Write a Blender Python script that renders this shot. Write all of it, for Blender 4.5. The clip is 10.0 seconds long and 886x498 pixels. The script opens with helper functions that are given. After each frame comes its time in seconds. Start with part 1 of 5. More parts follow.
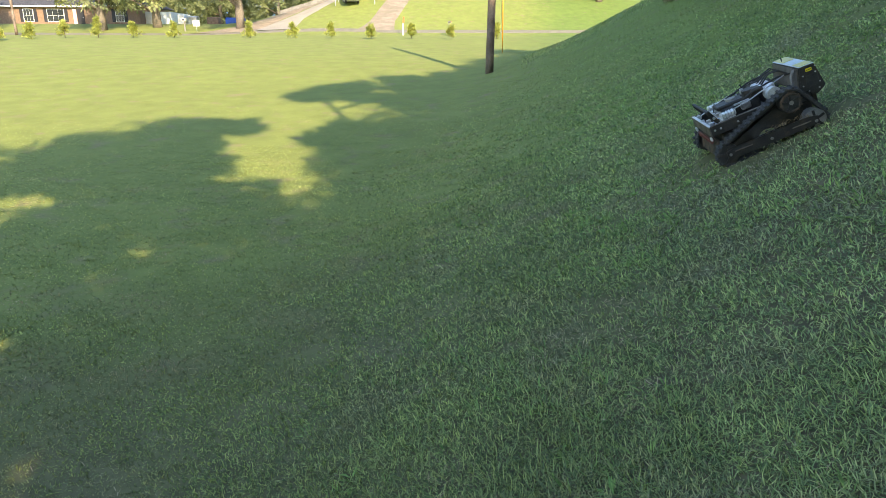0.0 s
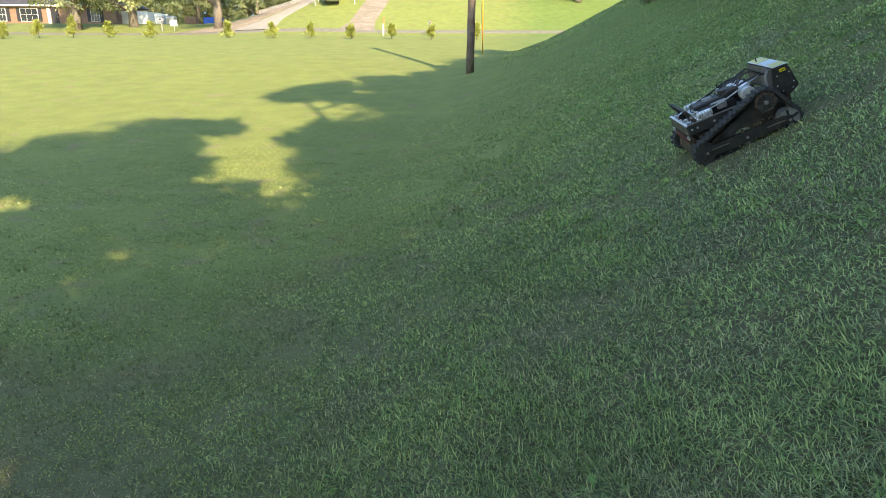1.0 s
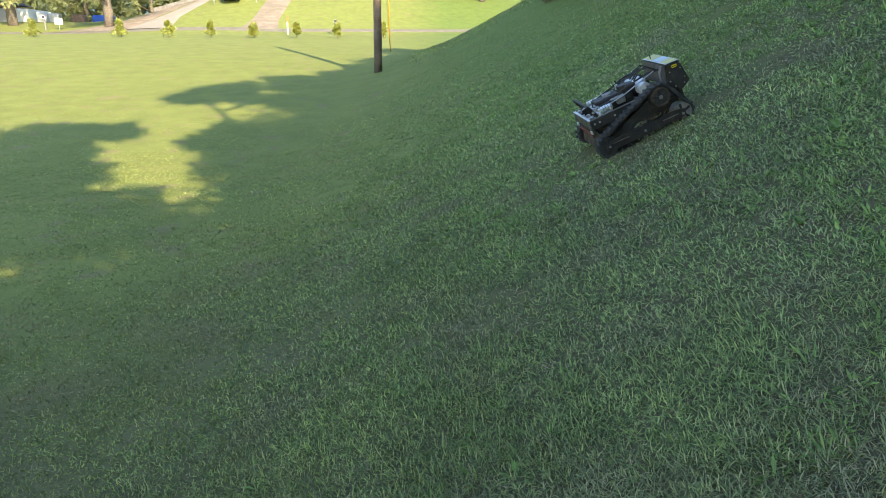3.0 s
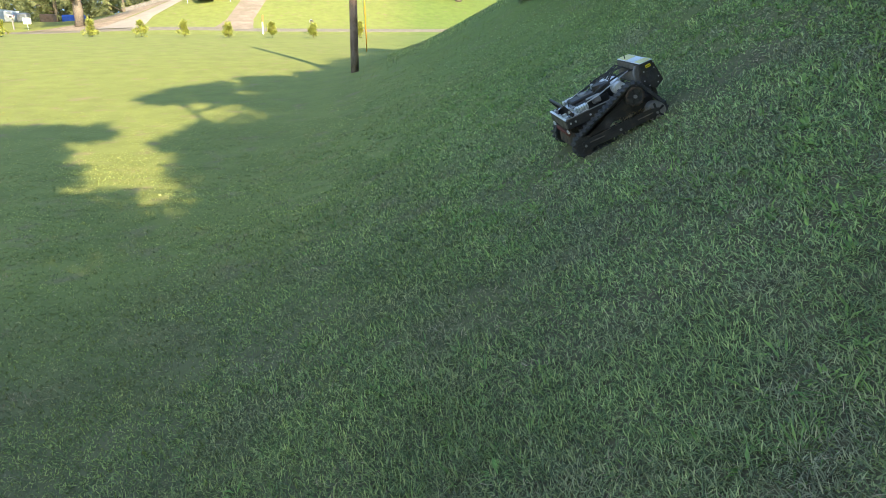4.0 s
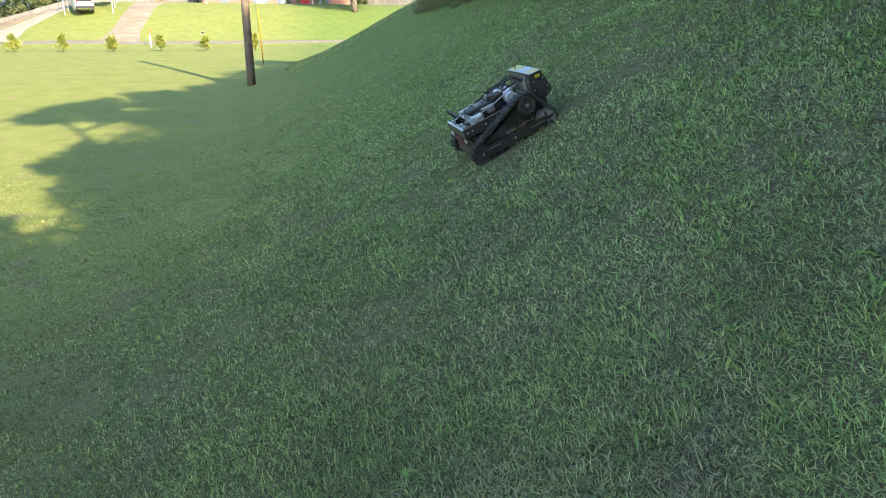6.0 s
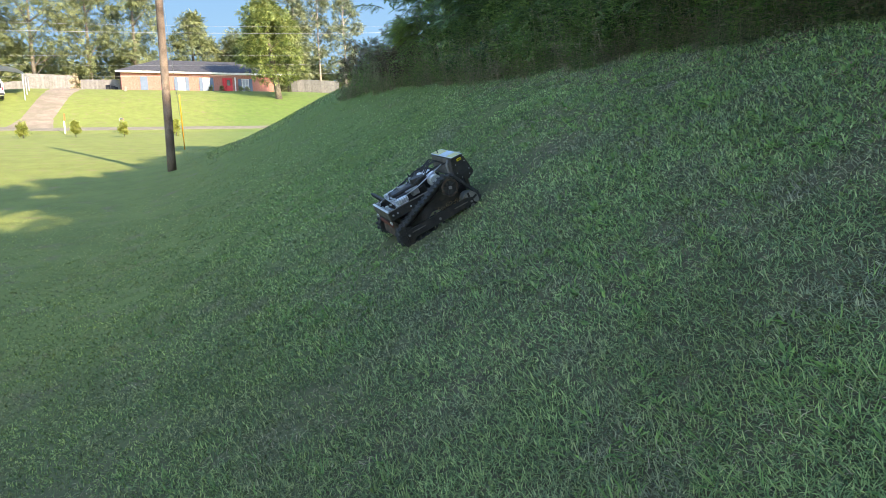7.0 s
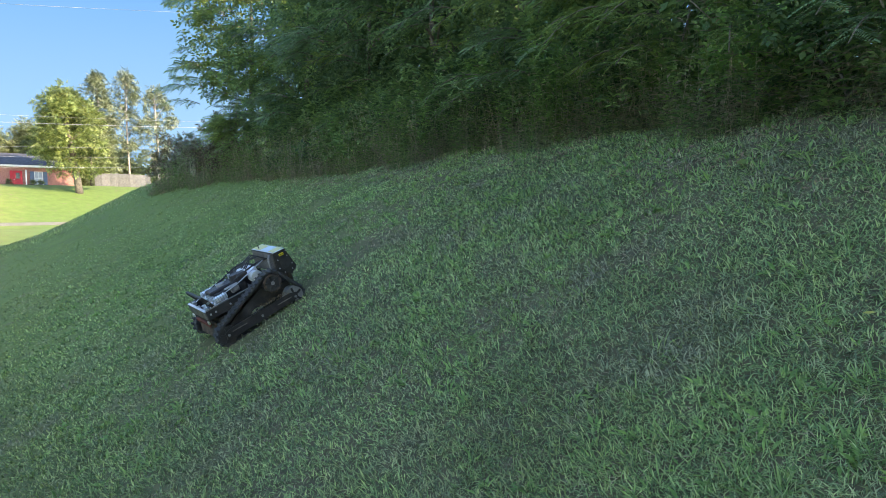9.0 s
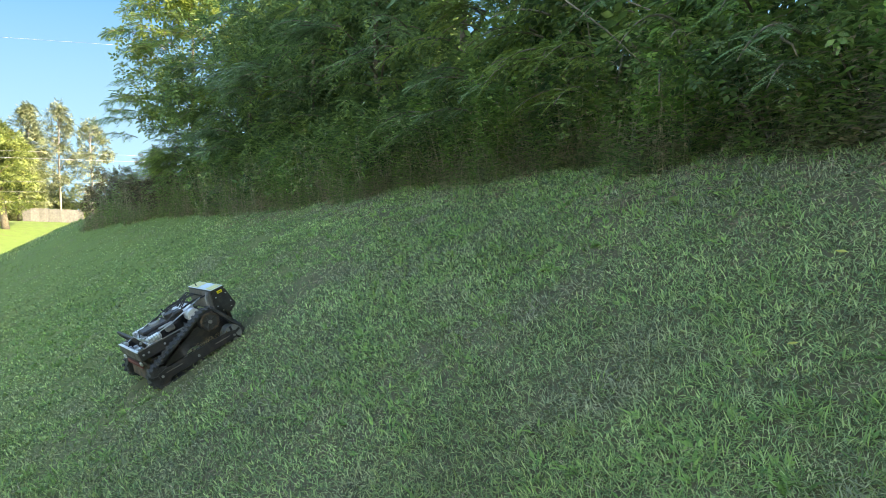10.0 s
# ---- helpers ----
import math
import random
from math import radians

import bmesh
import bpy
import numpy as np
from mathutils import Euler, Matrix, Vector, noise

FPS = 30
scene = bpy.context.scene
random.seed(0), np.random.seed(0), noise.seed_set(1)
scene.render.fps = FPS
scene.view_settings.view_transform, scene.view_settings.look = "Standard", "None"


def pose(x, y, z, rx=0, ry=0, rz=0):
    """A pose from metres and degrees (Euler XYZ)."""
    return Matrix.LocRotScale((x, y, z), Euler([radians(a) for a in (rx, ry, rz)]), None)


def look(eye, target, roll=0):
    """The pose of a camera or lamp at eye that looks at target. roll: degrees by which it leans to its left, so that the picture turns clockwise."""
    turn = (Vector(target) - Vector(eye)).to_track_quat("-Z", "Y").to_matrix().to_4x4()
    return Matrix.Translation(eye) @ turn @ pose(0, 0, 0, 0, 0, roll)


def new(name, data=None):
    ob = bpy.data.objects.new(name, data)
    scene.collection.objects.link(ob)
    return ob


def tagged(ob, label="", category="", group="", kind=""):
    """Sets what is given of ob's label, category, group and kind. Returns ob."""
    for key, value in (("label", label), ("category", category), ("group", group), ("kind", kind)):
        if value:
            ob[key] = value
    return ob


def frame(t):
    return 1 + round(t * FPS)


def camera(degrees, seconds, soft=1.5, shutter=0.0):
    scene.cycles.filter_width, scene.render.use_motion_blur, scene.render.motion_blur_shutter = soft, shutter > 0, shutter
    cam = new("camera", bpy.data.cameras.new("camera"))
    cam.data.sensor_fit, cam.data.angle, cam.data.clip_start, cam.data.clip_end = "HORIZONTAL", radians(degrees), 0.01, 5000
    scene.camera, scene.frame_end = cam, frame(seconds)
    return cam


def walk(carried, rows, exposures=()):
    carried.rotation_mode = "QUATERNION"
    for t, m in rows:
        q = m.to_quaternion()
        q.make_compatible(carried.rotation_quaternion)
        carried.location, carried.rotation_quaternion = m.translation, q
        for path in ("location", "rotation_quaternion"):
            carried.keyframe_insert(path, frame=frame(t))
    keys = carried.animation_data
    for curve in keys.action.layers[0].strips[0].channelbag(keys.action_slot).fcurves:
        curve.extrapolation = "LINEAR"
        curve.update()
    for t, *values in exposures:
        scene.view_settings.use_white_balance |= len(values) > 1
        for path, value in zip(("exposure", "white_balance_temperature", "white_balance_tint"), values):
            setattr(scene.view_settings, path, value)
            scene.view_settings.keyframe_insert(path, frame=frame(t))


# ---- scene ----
cam = camera(69.1, 10.0, soft=0.85)
ROWS = [
    (0.0, 0.0029, -0.0161, 0.0196, 72.947, -0.148, -0.213),
    (0.5, 0.0006, -0.0235, 0.0222, 72.944, -0.164, -0.384),
    (1.0, 0.0083, -0.0303, 0.0211, 72.963, -0.164, -1.867),
    (1.5, 0.0067, -0.0305, 0.0221, 72.957, -0.117, -3.930),
    (2.0, 0.0048, -0.0248, 0.0159, 72.938, -0.071, -6.235),
    (2.5, 0.0111, -0.0275, 0.0148, 72.915, 0.010, -8.413),
    (4.0, 0.0124, -0.0438, 0.0198, 72.859, 0.108, -11.684),
    (4.5, 0.0140, -0.0484, 0.0211, 72.857, 0.201, -13.559),
    (5.0, 0.0209, -0.0580, 0.0257, 72.806, 0.276, -15.454),
    (5.2, 0.0240, -0.0610, 0.0270, 72.930, 0.320, -16.120),
    (6.3, 0.0541, -0.1087, 0.0553, 74.373, 1.060, -22.175),
    (6.5, 0.0541, -0.0990, 0.0547, 75.478, 1.086, -23.540),
    (7.0, 0.0614, -0.0933, 0.0621, 80.515, 1.361, -26.795),
    (7.3, 0.0560, -0.0955, 0.0605, 84.720, 1.510, -28.740),
    (7.5, 0.0530, -0.0971, 0.0595, 87.820, 1.612, -29.997),
    (8.0, 0.0467, -0.1127, 0.0557, 88.641, 1.731, -33.590),
    (8.5, 0.0605, -0.1223, 0.0562, 88.477, 1.880, -37.541),
    (9.0, 0.0599, -0.1260, 0.0589, 88.379, 1.979, -42.218),
    (9.5, 0.0694, -0.1351, 0.0683, 91.258, 2.249, -46.476),
    (10.0, 0.0785, -0.1411, 0.0616, 91.336, 2.286, -47.037),
]
walk(cam, [(t, pose(*r)) for t, *r in ROWS], exposures=[(0.0, 2.22, 7000, 11), (5.0, 2.32, 6900, 11), (6.5, 2.4, 6700, 12), (7.0, 2.25, 6600, 13), (7.5, 2.1, 6500, 14), (8.5, 2.22, 6500, 15), (9.0, 2.4, 6500, 14), (9.5, 2.74, 7000, 9), (10.0, 2.8, 7600, 8)])

# ---------- light ----------
SUN_AZ, SUN_EL = 160.0, 29.0
world = bpy.data.worlds.new("world")
scene.world = world
world.use_nodes = True
wn = world.node_tree.nodes
sky = wn.new("ShaderNodeTexSky")
sky.sky_type, sky.sun_disc = "NISHITA", False
sky.sun_elevation, sky.sun_rotation = radians(SUN_EL), radians(SUN_AZ)
sky.air_density, sky.dust_density, sky.ozone_density = 1.0, 0.3, 1.5
wn["Background"].inputs["Strength"].default_value = 0.13
deep = wn.new("ShaderNodeHueSaturation")
deep.inputs["Saturation"].default_value = 1.02
world.node_tree.links.new(sky.outputs["Color"], deep.inputs["Color"])
world.node_tree.links.new(deep.outputs["Color"], wn["Background"].inputs["Color"])
SUN_DIR = Vector((math.sin(radians(SUN_AZ)) * math.cos(radians(SUN_EL)), math.cos(radians(SUN_AZ)) * math.cos(radians(SUN_EL)), math.sin(radians(SUN_EL))))
sun = new("sun", bpy.data.lights.new("sun", "SUN"))
sun.data.energy, sun.data.angle, sun.data.color = 2.8, radians(0.53), (1.0, 0.86, 0.62)
sun.matrix_world = look((0, 0, 60), Vector((0, 0, 60)) - SUN_DIR)


# ---------- materials ----------
def mat(name, base, rough=0.7, metal=0.0, var=0.25, scale=6.0, bump=0.0, bscale=60.0, island=0.0, second=None, sec_scale=1.2, sec_low=0.45, sec_high=0.62,
        translucent=0.0, spec=0.4, objvar=0.0, across=None, worn=None):
    """A procedural surface: base colour broken by two scales of noise, a second colour in patches, bump, and variation by piece."""
    m = bpy.data.materials.new(name)
    m.use_nodes = True
    nt = m.node_tree
    n, l = nt.nodes, nt.links
    bsdf = n["Principled BSDF"]
    bsdf.inputs["Roughness"].default_value, bsdf.inputs["Metallic"].default_value = rough, metal
    bsdf.inputs["Specular IOR Level"].default_value = spec
    geo = n.new("ShaderNodeNewGeometry")

    def noise_at(s, detail=4.0):
        q = n.new("ShaderNodeTexNoise")
        q.inputs["Scale"].default_value, q.inputs["Detail"].default_value = s, detail
        l.new(geo.outputs["Position"], q.inputs["Vector"])
        return q.outputs["Fac"]

    def mixed(fac, a, b, kind="MIX"):
        q = n.new("ShaderNodeMix")
        q.data_type, q.blend_type = "RGBA", kind
        for value, sock in ((fac, q.inputs[0]), (a, q.inputs[6]), (b, q.inputs[7])):
            if hasattr(value, "links"):
                l.new(value, sock)
            else:
                sock.default_value = value
        return q.outputs[2]

    def ramp(fac, lo, hi):
        q = n.new("ShaderNodeMapRange")
        q.inputs["From Min"].default_value, q.inputs["From Max"].default_value = lo, hi
        l.new(fac, q.inputs["Value"])
        return q.outputs["Result"]

    dark = (*[c * (1 - var) for c in base], 1)
    light = (*[min(1, c * (1 + var)) for c in base], 1)
    col = mixed(ramp(noise_at(scale), 0.3, 0.7), dark, light)
    if second:
        col = mixed(ramp(noise_at(sec_scale, 6.0), sec_low, sec_high), col, (*second, 1))
    if var:
        col = mixed(1.0, col, mixed(ramp(noise_at(scale * 14, 6.0), 0.3, 0.7), (*[1 - var * 0.9] * 3, 1), (*[1 + var * 0.9] * 3, 1)), "MULTIPLY")
    if across:
        # the mown lawn below and the greener growth on the bank
        dot = n.new("ShaderNodeVectorMath")
        dot.operation = "DOT_PRODUCT"
        dot.inputs[1].default_value = (math.cos(radians(8)), -math.sin(radians(8)), 0)
        l.new(geo.outputs["Position"], dot.inputs[0])
        ad = n.new("ShaderNodeMath")
        ad.operation = "MULTIPLY_ADD"
        l.new(noise_at(0.6), ad.inputs[0])
        ad.inputs[1].default_value = 3.0
        l.new(dot.outputs["Value"], ad.inputs[2])
        col = mixed(1.0, col, mixed(ramp(ad.outputs[0], -0.5, 4.0), (*across[0], 1), (*across[1], 1)), "MULTIPLY")
    if worn:
        # thin worn turf on the near part of the bank, where soil shows between the blades
        dot2 = n.new("ShaderNodeVectorMath")
        dot2.operation = "DOT_PRODUCT"
        dot2.inputs[1].default_value = (0.45, -0.95, 0)
        l.new(geo.outputs["Position"], dot2.inputs[0])
        ad2 = n.new("ShaderNodeMath")
        ad2.operation = "MULTIPLY_ADD"
        l.new(noise_at(0.5), ad2.inputs[0])
        ad2.inputs[1].default_value = 5.0
        l.new(dot2.outputs["Value"], ad2.inputs[2])
        sep = n.new("ShaderNodeSeparateXYZ")
        l.new(geo.outputs["Position"], sep.inputs[0])
        spot = n.new("ShaderNodeMath")
        spot.operation = "MULTIPLY"
        l.new(ramp(ad2.outputs[0], -6.5, 0.0), spot.inputs[0])
        l.new(ramp(sep.outputs["Y"], -2.5, 0.5), spot.inputs[1])
        col = mixed(spot.outputs[0], col, mixed(ramp(noise_at(7.0, 6.0), 0.35, 0.65), (*[c * 0.6 for c in worn], 1), (*worn, 1)))
    if island or objvar:
        src = geo.outputs["Random Per Island"]
        if objvar:
            src = n.new("ShaderNodeObjectInfo").outputs["Random"]
        amount = island or objvar
        hsv = n.new("ShaderNodeHueSaturation")
        rng = n.new("ShaderNodeMapRange")
        rng.inputs["To Min"].default_value, rng.inputs["To Max"].default_value = 1 - amount, 1 + amount
        l.new(src, rng.inputs["Value"])
        l.new(rng.outputs["Result"], hsv.inputs["Value"])
        rng2 = n.new("ShaderNodeMapRange")
        rng2.inputs["To Min"].default_value, rng2.inputs["To Max"].default_value = 0.5 + 0.055 * amount, 0.5 - 0.055 * amount
        l.new(src, rng2.inputs["Value"])
        l.new(rng2.outputs["Result"], hsv.inputs["Hue"])
        l.new(col, hsv.inputs["Color"])
        col = hsv.outputs["Color"]
    l.new(col, bsdf.inputs["Base Color"])
    if bump:
        b = n.new("ShaderNodeBump")
        b.inputs["Strength"].default_value, b.inputs["Distance"].default_value = min(1, bump), 0.02 * max(1, bump)
        l.new(noise_at(bscale, 5.0), b.inputs["Height"])
        l.new(b.outputs["Normal"], bsdf.inputs["Normal"])
    if translucent:
        tr = n.new("ShaderNodeBsdfTranslucent")
        l.new(col, tr.inputs["Color"])
        mx = n.new("ShaderNodeMixShader")
        mx.inputs[0].default_value = translucent
        l.new(bsdf.outputs[0], mx.inputs[1])
        l.new(tr.outputs[0], mx.inputs[2])
        l.new(mx.outputs[0], n["Material Output"].inputs["Surface"])
    return m


M_GROUND = mat("lawn_ground", (0.170, 0.205, 0.050), 0.95, var=0.13, scale=1.3, bump=0.08, bscale=45, across=((0.98, 0.93, 0.84), (0.66, 0.78, 0.60)), second=(0.22, 0.175, 0.105), sec_scale=1.7, sec_low=0.57, sec_high=0.80, worn=(0.120, 0.106, 0.052))
M_BLADE = mat("grass_blade", (0.268, 0.362, 0.130), 0.5, var=0.22, scale=0.9, island=0.64, across=((1.02, 0.92, 0.72), (0.96, 1.0, 1.02)), second=(0.30, 0.265, 0.18), sec_scale=1.3, sec_low=0.49, sec_high=0.74, translucent=0.3, spec=0.5)
M_LAWN = mat("lawn_blade", (0.225, 0.275, 0.085), 0.7, var=0.22, scale=0.8, island=0.22, across=((1.0, 0.9, 0.74), (0.9, 1.0, 0.9)), second=(0.24, 0.215, 0.10), sec_scale=0.8, sec_low=0.48, sec_high=0.72, translucent=0.3, spec=0.2)
M_THATCH = mat("grass_thatch", (0.165, 0.205, 0.075), 0.8, var=0.3, scale=1.5, island=0.65, translucent=0.15, spec=0.3)
M_TUFT = mat("tuft_blade", (0.235, 0.36, 0.10), 0.45, var=0.25, scale=2, island=0.3, translucent=0.4)
M_STRAW = mat("dry_grass", (0.44, 0.36, 0.22), 0.8, var=0.3, scale=2, island=0.4, translucent=0.2)
M_DRY = mat("dry_brown_weed", (0.42, 0.35, 0.235), 0.85, var=0.3, scale=3, island=0.4, translucent=0.2)
M_WEED = mat("broad_weed", (0.24, 0.38, 0.095), 0.45, var=0.25, scale=4, island=0.35, translucent=0.4)
M_LOWWEED = mat("low_weed", (0.25, 0.34, 0.13), 0.6, var=0.3, scale=2.5, island=0.5, second=(0.33, 0.27, 0.17), sec_scale=1.6, sec_low=0.45, sec_high=0.6, translucent=0.3)
M_LEAF_A = mat("locust_leaf", (0.185, 0.275, 0.085), 0.5, var=0.3, scale=0.8, island=0.4, translucent=0.42, spec=0.35)
# Lighter leaf; on the boughs it puts the light they catch into colour.
M_LEAF_B = mat("bright_leaf", (0.205, 0.27, 0.06), 0.5, var=0.3, scale=0.8, island=0.35, translucent=0.45, spec=0.35)
# Darker leaf; deep in the wood its tone also stands for shade.
M_LEAF_C = mat("dark_leaf", (0.115, 0.185, 0.068), 0.45, var=0.3, scale=0.9, island=0.4, translucent=0.35, spec=0.4)
M_LEAF_D = mat("blue_green_leaf", (0.17, 0.26, 0.11), 0.45, var=0.25, scale=0.8, island=0.35, translucent=0.3, spec=0.5)
M_LEAF_FAR = mat("far_leaf", (0.20, 0.222, 0.095), 0.7, var=0.25, scale=0.35, island=0.28, translucent=0.35)
M_OAK = mat("oak_leaf", (0.20, 0.24, 0.07), 0.55, var=0.35, scale=0.5, island=0.45, translucent=0.35)
M_PINE = mat("pine_needle", (0.18, 0.20, 0.105), 0.6, var=0.3, scale=0.5, island=0.4, translucent=0.2)
M_SHRUB = mat("shrub_leaf", (0.38, 0.40, 0.09), 0.6, var=0.3, scale=3, island=0.35, translucent=0.4)
M_BARK = mat("bark", (0.16, 0.13, 0.10), 0.9, var=0.4, scale=7, bump=1.0, bscale=28)
M_PALEBARK = mat("pale_bark", (0.34, 0.28, 0.23), 0.9, var=0.3, scale=5, bump=0.8, bscale=24)
M_TWIG = mat("dead_twig", (0.22, 0.18, 0.14), 0.9, var=0.3, scale=9)
M_SCRUB = mat("scrub_leaf", (0.15, 0.125, 0.075), 0.85, var=0.35, scale=2, island=0.5, translucent=0.25)
M_POLE = mat("pole_wood", (0.20, 0.15, 0.115), 0.85, var=0.45, scale=3.0, bump=0.8, bscale=35, second=(0.08, 0.055, 0.04), sec_scale=1.5)
M_STREET = mat("street_asphalt", (0.17, 0.15, 0.115), 0.9, var=0.15, scale=1.5, bump=0.4, bscale=60)
M_DRIVE = mat("gravel_drive", (0.25, 0.195, 0.145), 0.95, var=0.2, scale=1.3, bump=0.6, bscale=40, second=(0.19, 0.16, 0.11), sec_scale=0.5)
M_CONC = mat("concrete_drive", (0.27, 0.24, 0.20), 0.9, var=0.1, scale=0.8, bump=0.2, bscale=40)
M_YELLOW = mat("yellow_plastic", (0.70, 0.30, 0.015), 0.5, var=0.08, scale=5)
M_BRICK = mat("brick_wall", (0.34, 0.155, 0.12), 0.9, var=0.25, scale=5, bump=0.5, bscale=25)
M_BRICK_L = mat("tan_brick", (0.22, 0.14, 0.095), 0.9, var=0.25, scale=5, bump=0.5, bscale=25)
# Grey shingles, darkened to hold the tree shade on the tan house's roof.
M_ROOF = mat("shingle_roof", (0.058, 0.056, 0.062), 0.9, var=0.3, scale=3, bump=0.6, bscale=20)
M_WHITE = mat("white_paint", (0.75, 0.74, 0.70), 0.6, var=0.06, scale=3)
M_RED = mat("red_paint", (0.50, 0.02, 0.035), 0.45, var=0.1, scale=4)
M_SHUTTER = mat("grey_blue_shutter", (0.11, 0.145, 0.21), 0.6, var=0.1, scale=4)
M_DARKSH = mat("dark_shutter", (0.02, 0.02, 0.025), 0.6, var=0.1, scale=4)
M_GLASS = mat("window_glass", (0.02, 0.025, 0.03), 0.15, var=0.1, scale=2, spec=0.35)
M_CURTAIN = mat("curtained_glass", (0.36, 0.38, 0.40), 0.2, var=0.15, scale=3, spec=0.5)
M_FENCE = mat("weathered_board", (0.20, 0.185, 0.17), 0.9, var=0.2, scale=4, objvar=0.15)
M_STEEL = mat("galvanised_steel", (0.50, 0.51, 0.53), 0.4, 0.8, var=0.12, scale=4)
M_BLUE = mat("blue_tarp", (0.02, 0.09, 0.42), 0.5, var=0.15, scale=4)
M_ORANGE = mat("orange_marker", (0.75, 0.13, 0.03), 0.5, var=0.05, scale=4)
M_WIRE = mat("wire", (0.30, 0.30, 0.31), 0.5, 0.3, var=0.05, scale=2)
M_VAN = mat("van_paint", (0.78, 0.78, 0.78), 0.25, var=0.03, scale=2)
M_TYRE = mat("rubber", (0.035, 0.035, 0.035), 0.7, var=0.3, scale=18, bump=0.4, bscale=90, second=(0.06, 0.055, 0.045), sec_scale=9, sec_low=0.5, sec_high=0.75)
M_BLACK = mat("black_steel", (0.026, 0.025, 0.025), 0.5, 0.1, var=0.3, scale=10, bump=0.15, bscale=120, second=(0.060, 0.046, 0.036), sec_scale=9, sec_low=0.52, sec_high=0.72)
M_RUST = mat("rusty_plate", (0.10, 0.07, 0.052), 0.75, 0.2, var=0.35, scale=12, bump=0.3, bscale=90, second=(0.04, 0.035, 0.03), sec_scale=10)
M_ALU = mat("worn_aluminium", (0.78, 0.79, 0.80), 0.35, 0.6, var=0.15, scale=14, second=(0.38, 0.37, 0.36), sec_scale=14, sec_low=0.5, sec_high=0.7)
M_CHROME = mat("chrome", (0.75, 0.76, 0.78), 0.18, 1.0, var=0.1, scale=10)
M_CASTING = mat("grey_casting", (0.24, 0.235, 0.23), 0.55, 0.5, var=0.2, scale=14, bump=0.3, bscale=90)
M_LABELY = mat("yellow_label", (0.62, 0.56, 0.20), 0.3, var=0.05, scale=10)
M_LABELS = mat("silver_label", (0.62, 0.66, 0.70), 0.35, 0.2, var=0.1, scale=10)
M_PRINT = mat("blue_print", (0.55, 0.62, 0.68), 0.4, 0.1, var=0.1, scale=10)
M_STICK = mat("safety_yellow", (0.85, 0.68, 0.02), 0.4, var=0.03, scale=10)
M_DUSTY = mat("dusty_steel", (0.15, 0.133, 0.115), 0.6, 0.3, var=0.3, scale=9, bump=0.2, bscale=90, second=(0.07, 0.06, 0.05), sec_scale=7, sec_low=0.5, sec_high=0.7)
M_REDSTRIP = mat("faded_red", (0.14, 0.036, 0.03), 0.6, var=0.3, scale=40)
M_DRYLEAF = mat("yellowed_leaf", (0.50, 0.46, 0.10), 0.6, var=0.2, scale=30, translucent=0.2)
M_LITTER = mat("dead_leaves", (0.24, 0.165, 0.10), 0.9, var=0.35, scale=6, island=0.6, translucent=0.15)
M_CLIP = mat("cut_grass_litter", (0.20, 0.15, 0.08), 0.95, var=0.4, scale=30, island=0.4)


def sky_backdrop_material():
    """Clear blue summer sky, paler towards the horizon."""
    m = bpy.data.materials.new("clear_sky")
    m.use_nodes = True
    n, l = m.node_tree.nodes, m.node_tree.links
    n.remove(n["Principled BSDF"])
    geo, sep, rng, mix, em = (n.new("ShaderNode" + k) for k in ("NewGeometry", "SeparateXYZ", "MapRange", "Mix", "Emission"))
    mix.data_type = "RGBA"
    mix.inputs[6].default_value, mix.inputs[7].default_value = (0.105, 0.165, 0.215, 1), (0.036, 0.095, 0.185, 1)
    rng.inputs["From Min"].default_value, rng.inputs["From Max"].default_value = 30, 250
    l.new(geo.outputs["Position"], sep.inputs[0])
    l.new(sep.outputs["Z"], rng.inputs["Value"])
    l.new(rng.outputs["Result"], mix.inputs[0])
    l.new(mix.outputs[2], em.inputs["Color"])
    l.new(em.outputs[0], n["Material Output"].inputs["Surface"])
    return m


M_SKY = sky_backdrop_material()


# ---------- mesh helpers ----------
def part(name, bm, material, parent=None, label="", smooth=False):
    me = bpy.data.meshes.new(name)
    bm.to_mesh(me)
    bm.free()
    me.materials.append(material)
    if smooth:
        me.shade_smooth()
    ob = new(name, me)
    if parent is not None:
        ob.parent = parent
    if label:
        ob["label"] = label
    return ob


def arrays(name, verts, faces, material, parent=None, smooth=False, sizes=None):
    """A mesh object out of numpy arrays: verts (n, 3), faces (m, k)."""
    me = bpy.data.meshes.new(name)
    faces = np.asarray(faces, dtype=np.int32)
    m, k = faces.shape
    me.vertices.add(len(verts))
    me.vertices.foreach_set("co", np.asarray(verts, dtype=np.float32).ravel())
    me.loops.add(m * k)
    me.loops.foreach_set("vertex_index", faces.ravel())
    me.polygons.add(m)
    me.polygons.foreach_set("loop_start", np.arange(0, m * k, k, dtype=np.int32))
    me.update(calc_edges=True)
    me.materials.append(material)
    if smooth:
        me.shade_smooth()
    ob = new(name, me)
    if parent is not None:
        ob.parent = parent
    return ob


def empty(name, m, label="", category="", group="", kind=""):
    ob = new(name)
    ob.empty_display_size = 0.2
    ob.matrix_world = m
    return tagged(ob, label, category, group, kind)


def add_box(bm, c, s, bevel=0.0, rot=None):
    res = bmesh.ops.create_cube(bm, size=1.0)
    vs = res["verts"]
    m = Matrix.Translation(c) @ (rot.to_4x4() if rot else Matrix.Identity(4)) @ Matrix.Diagonal((*s, 1))
    bmesh.ops.transform(bm, matrix=m, verts=vs)
    if bevel:
        es = list({e for v in vs for e in v.link_edges})
        bmesh.ops.bevel(bm, geom=es, offset=bevel, segments=1, affect="EDGES")
    return bm


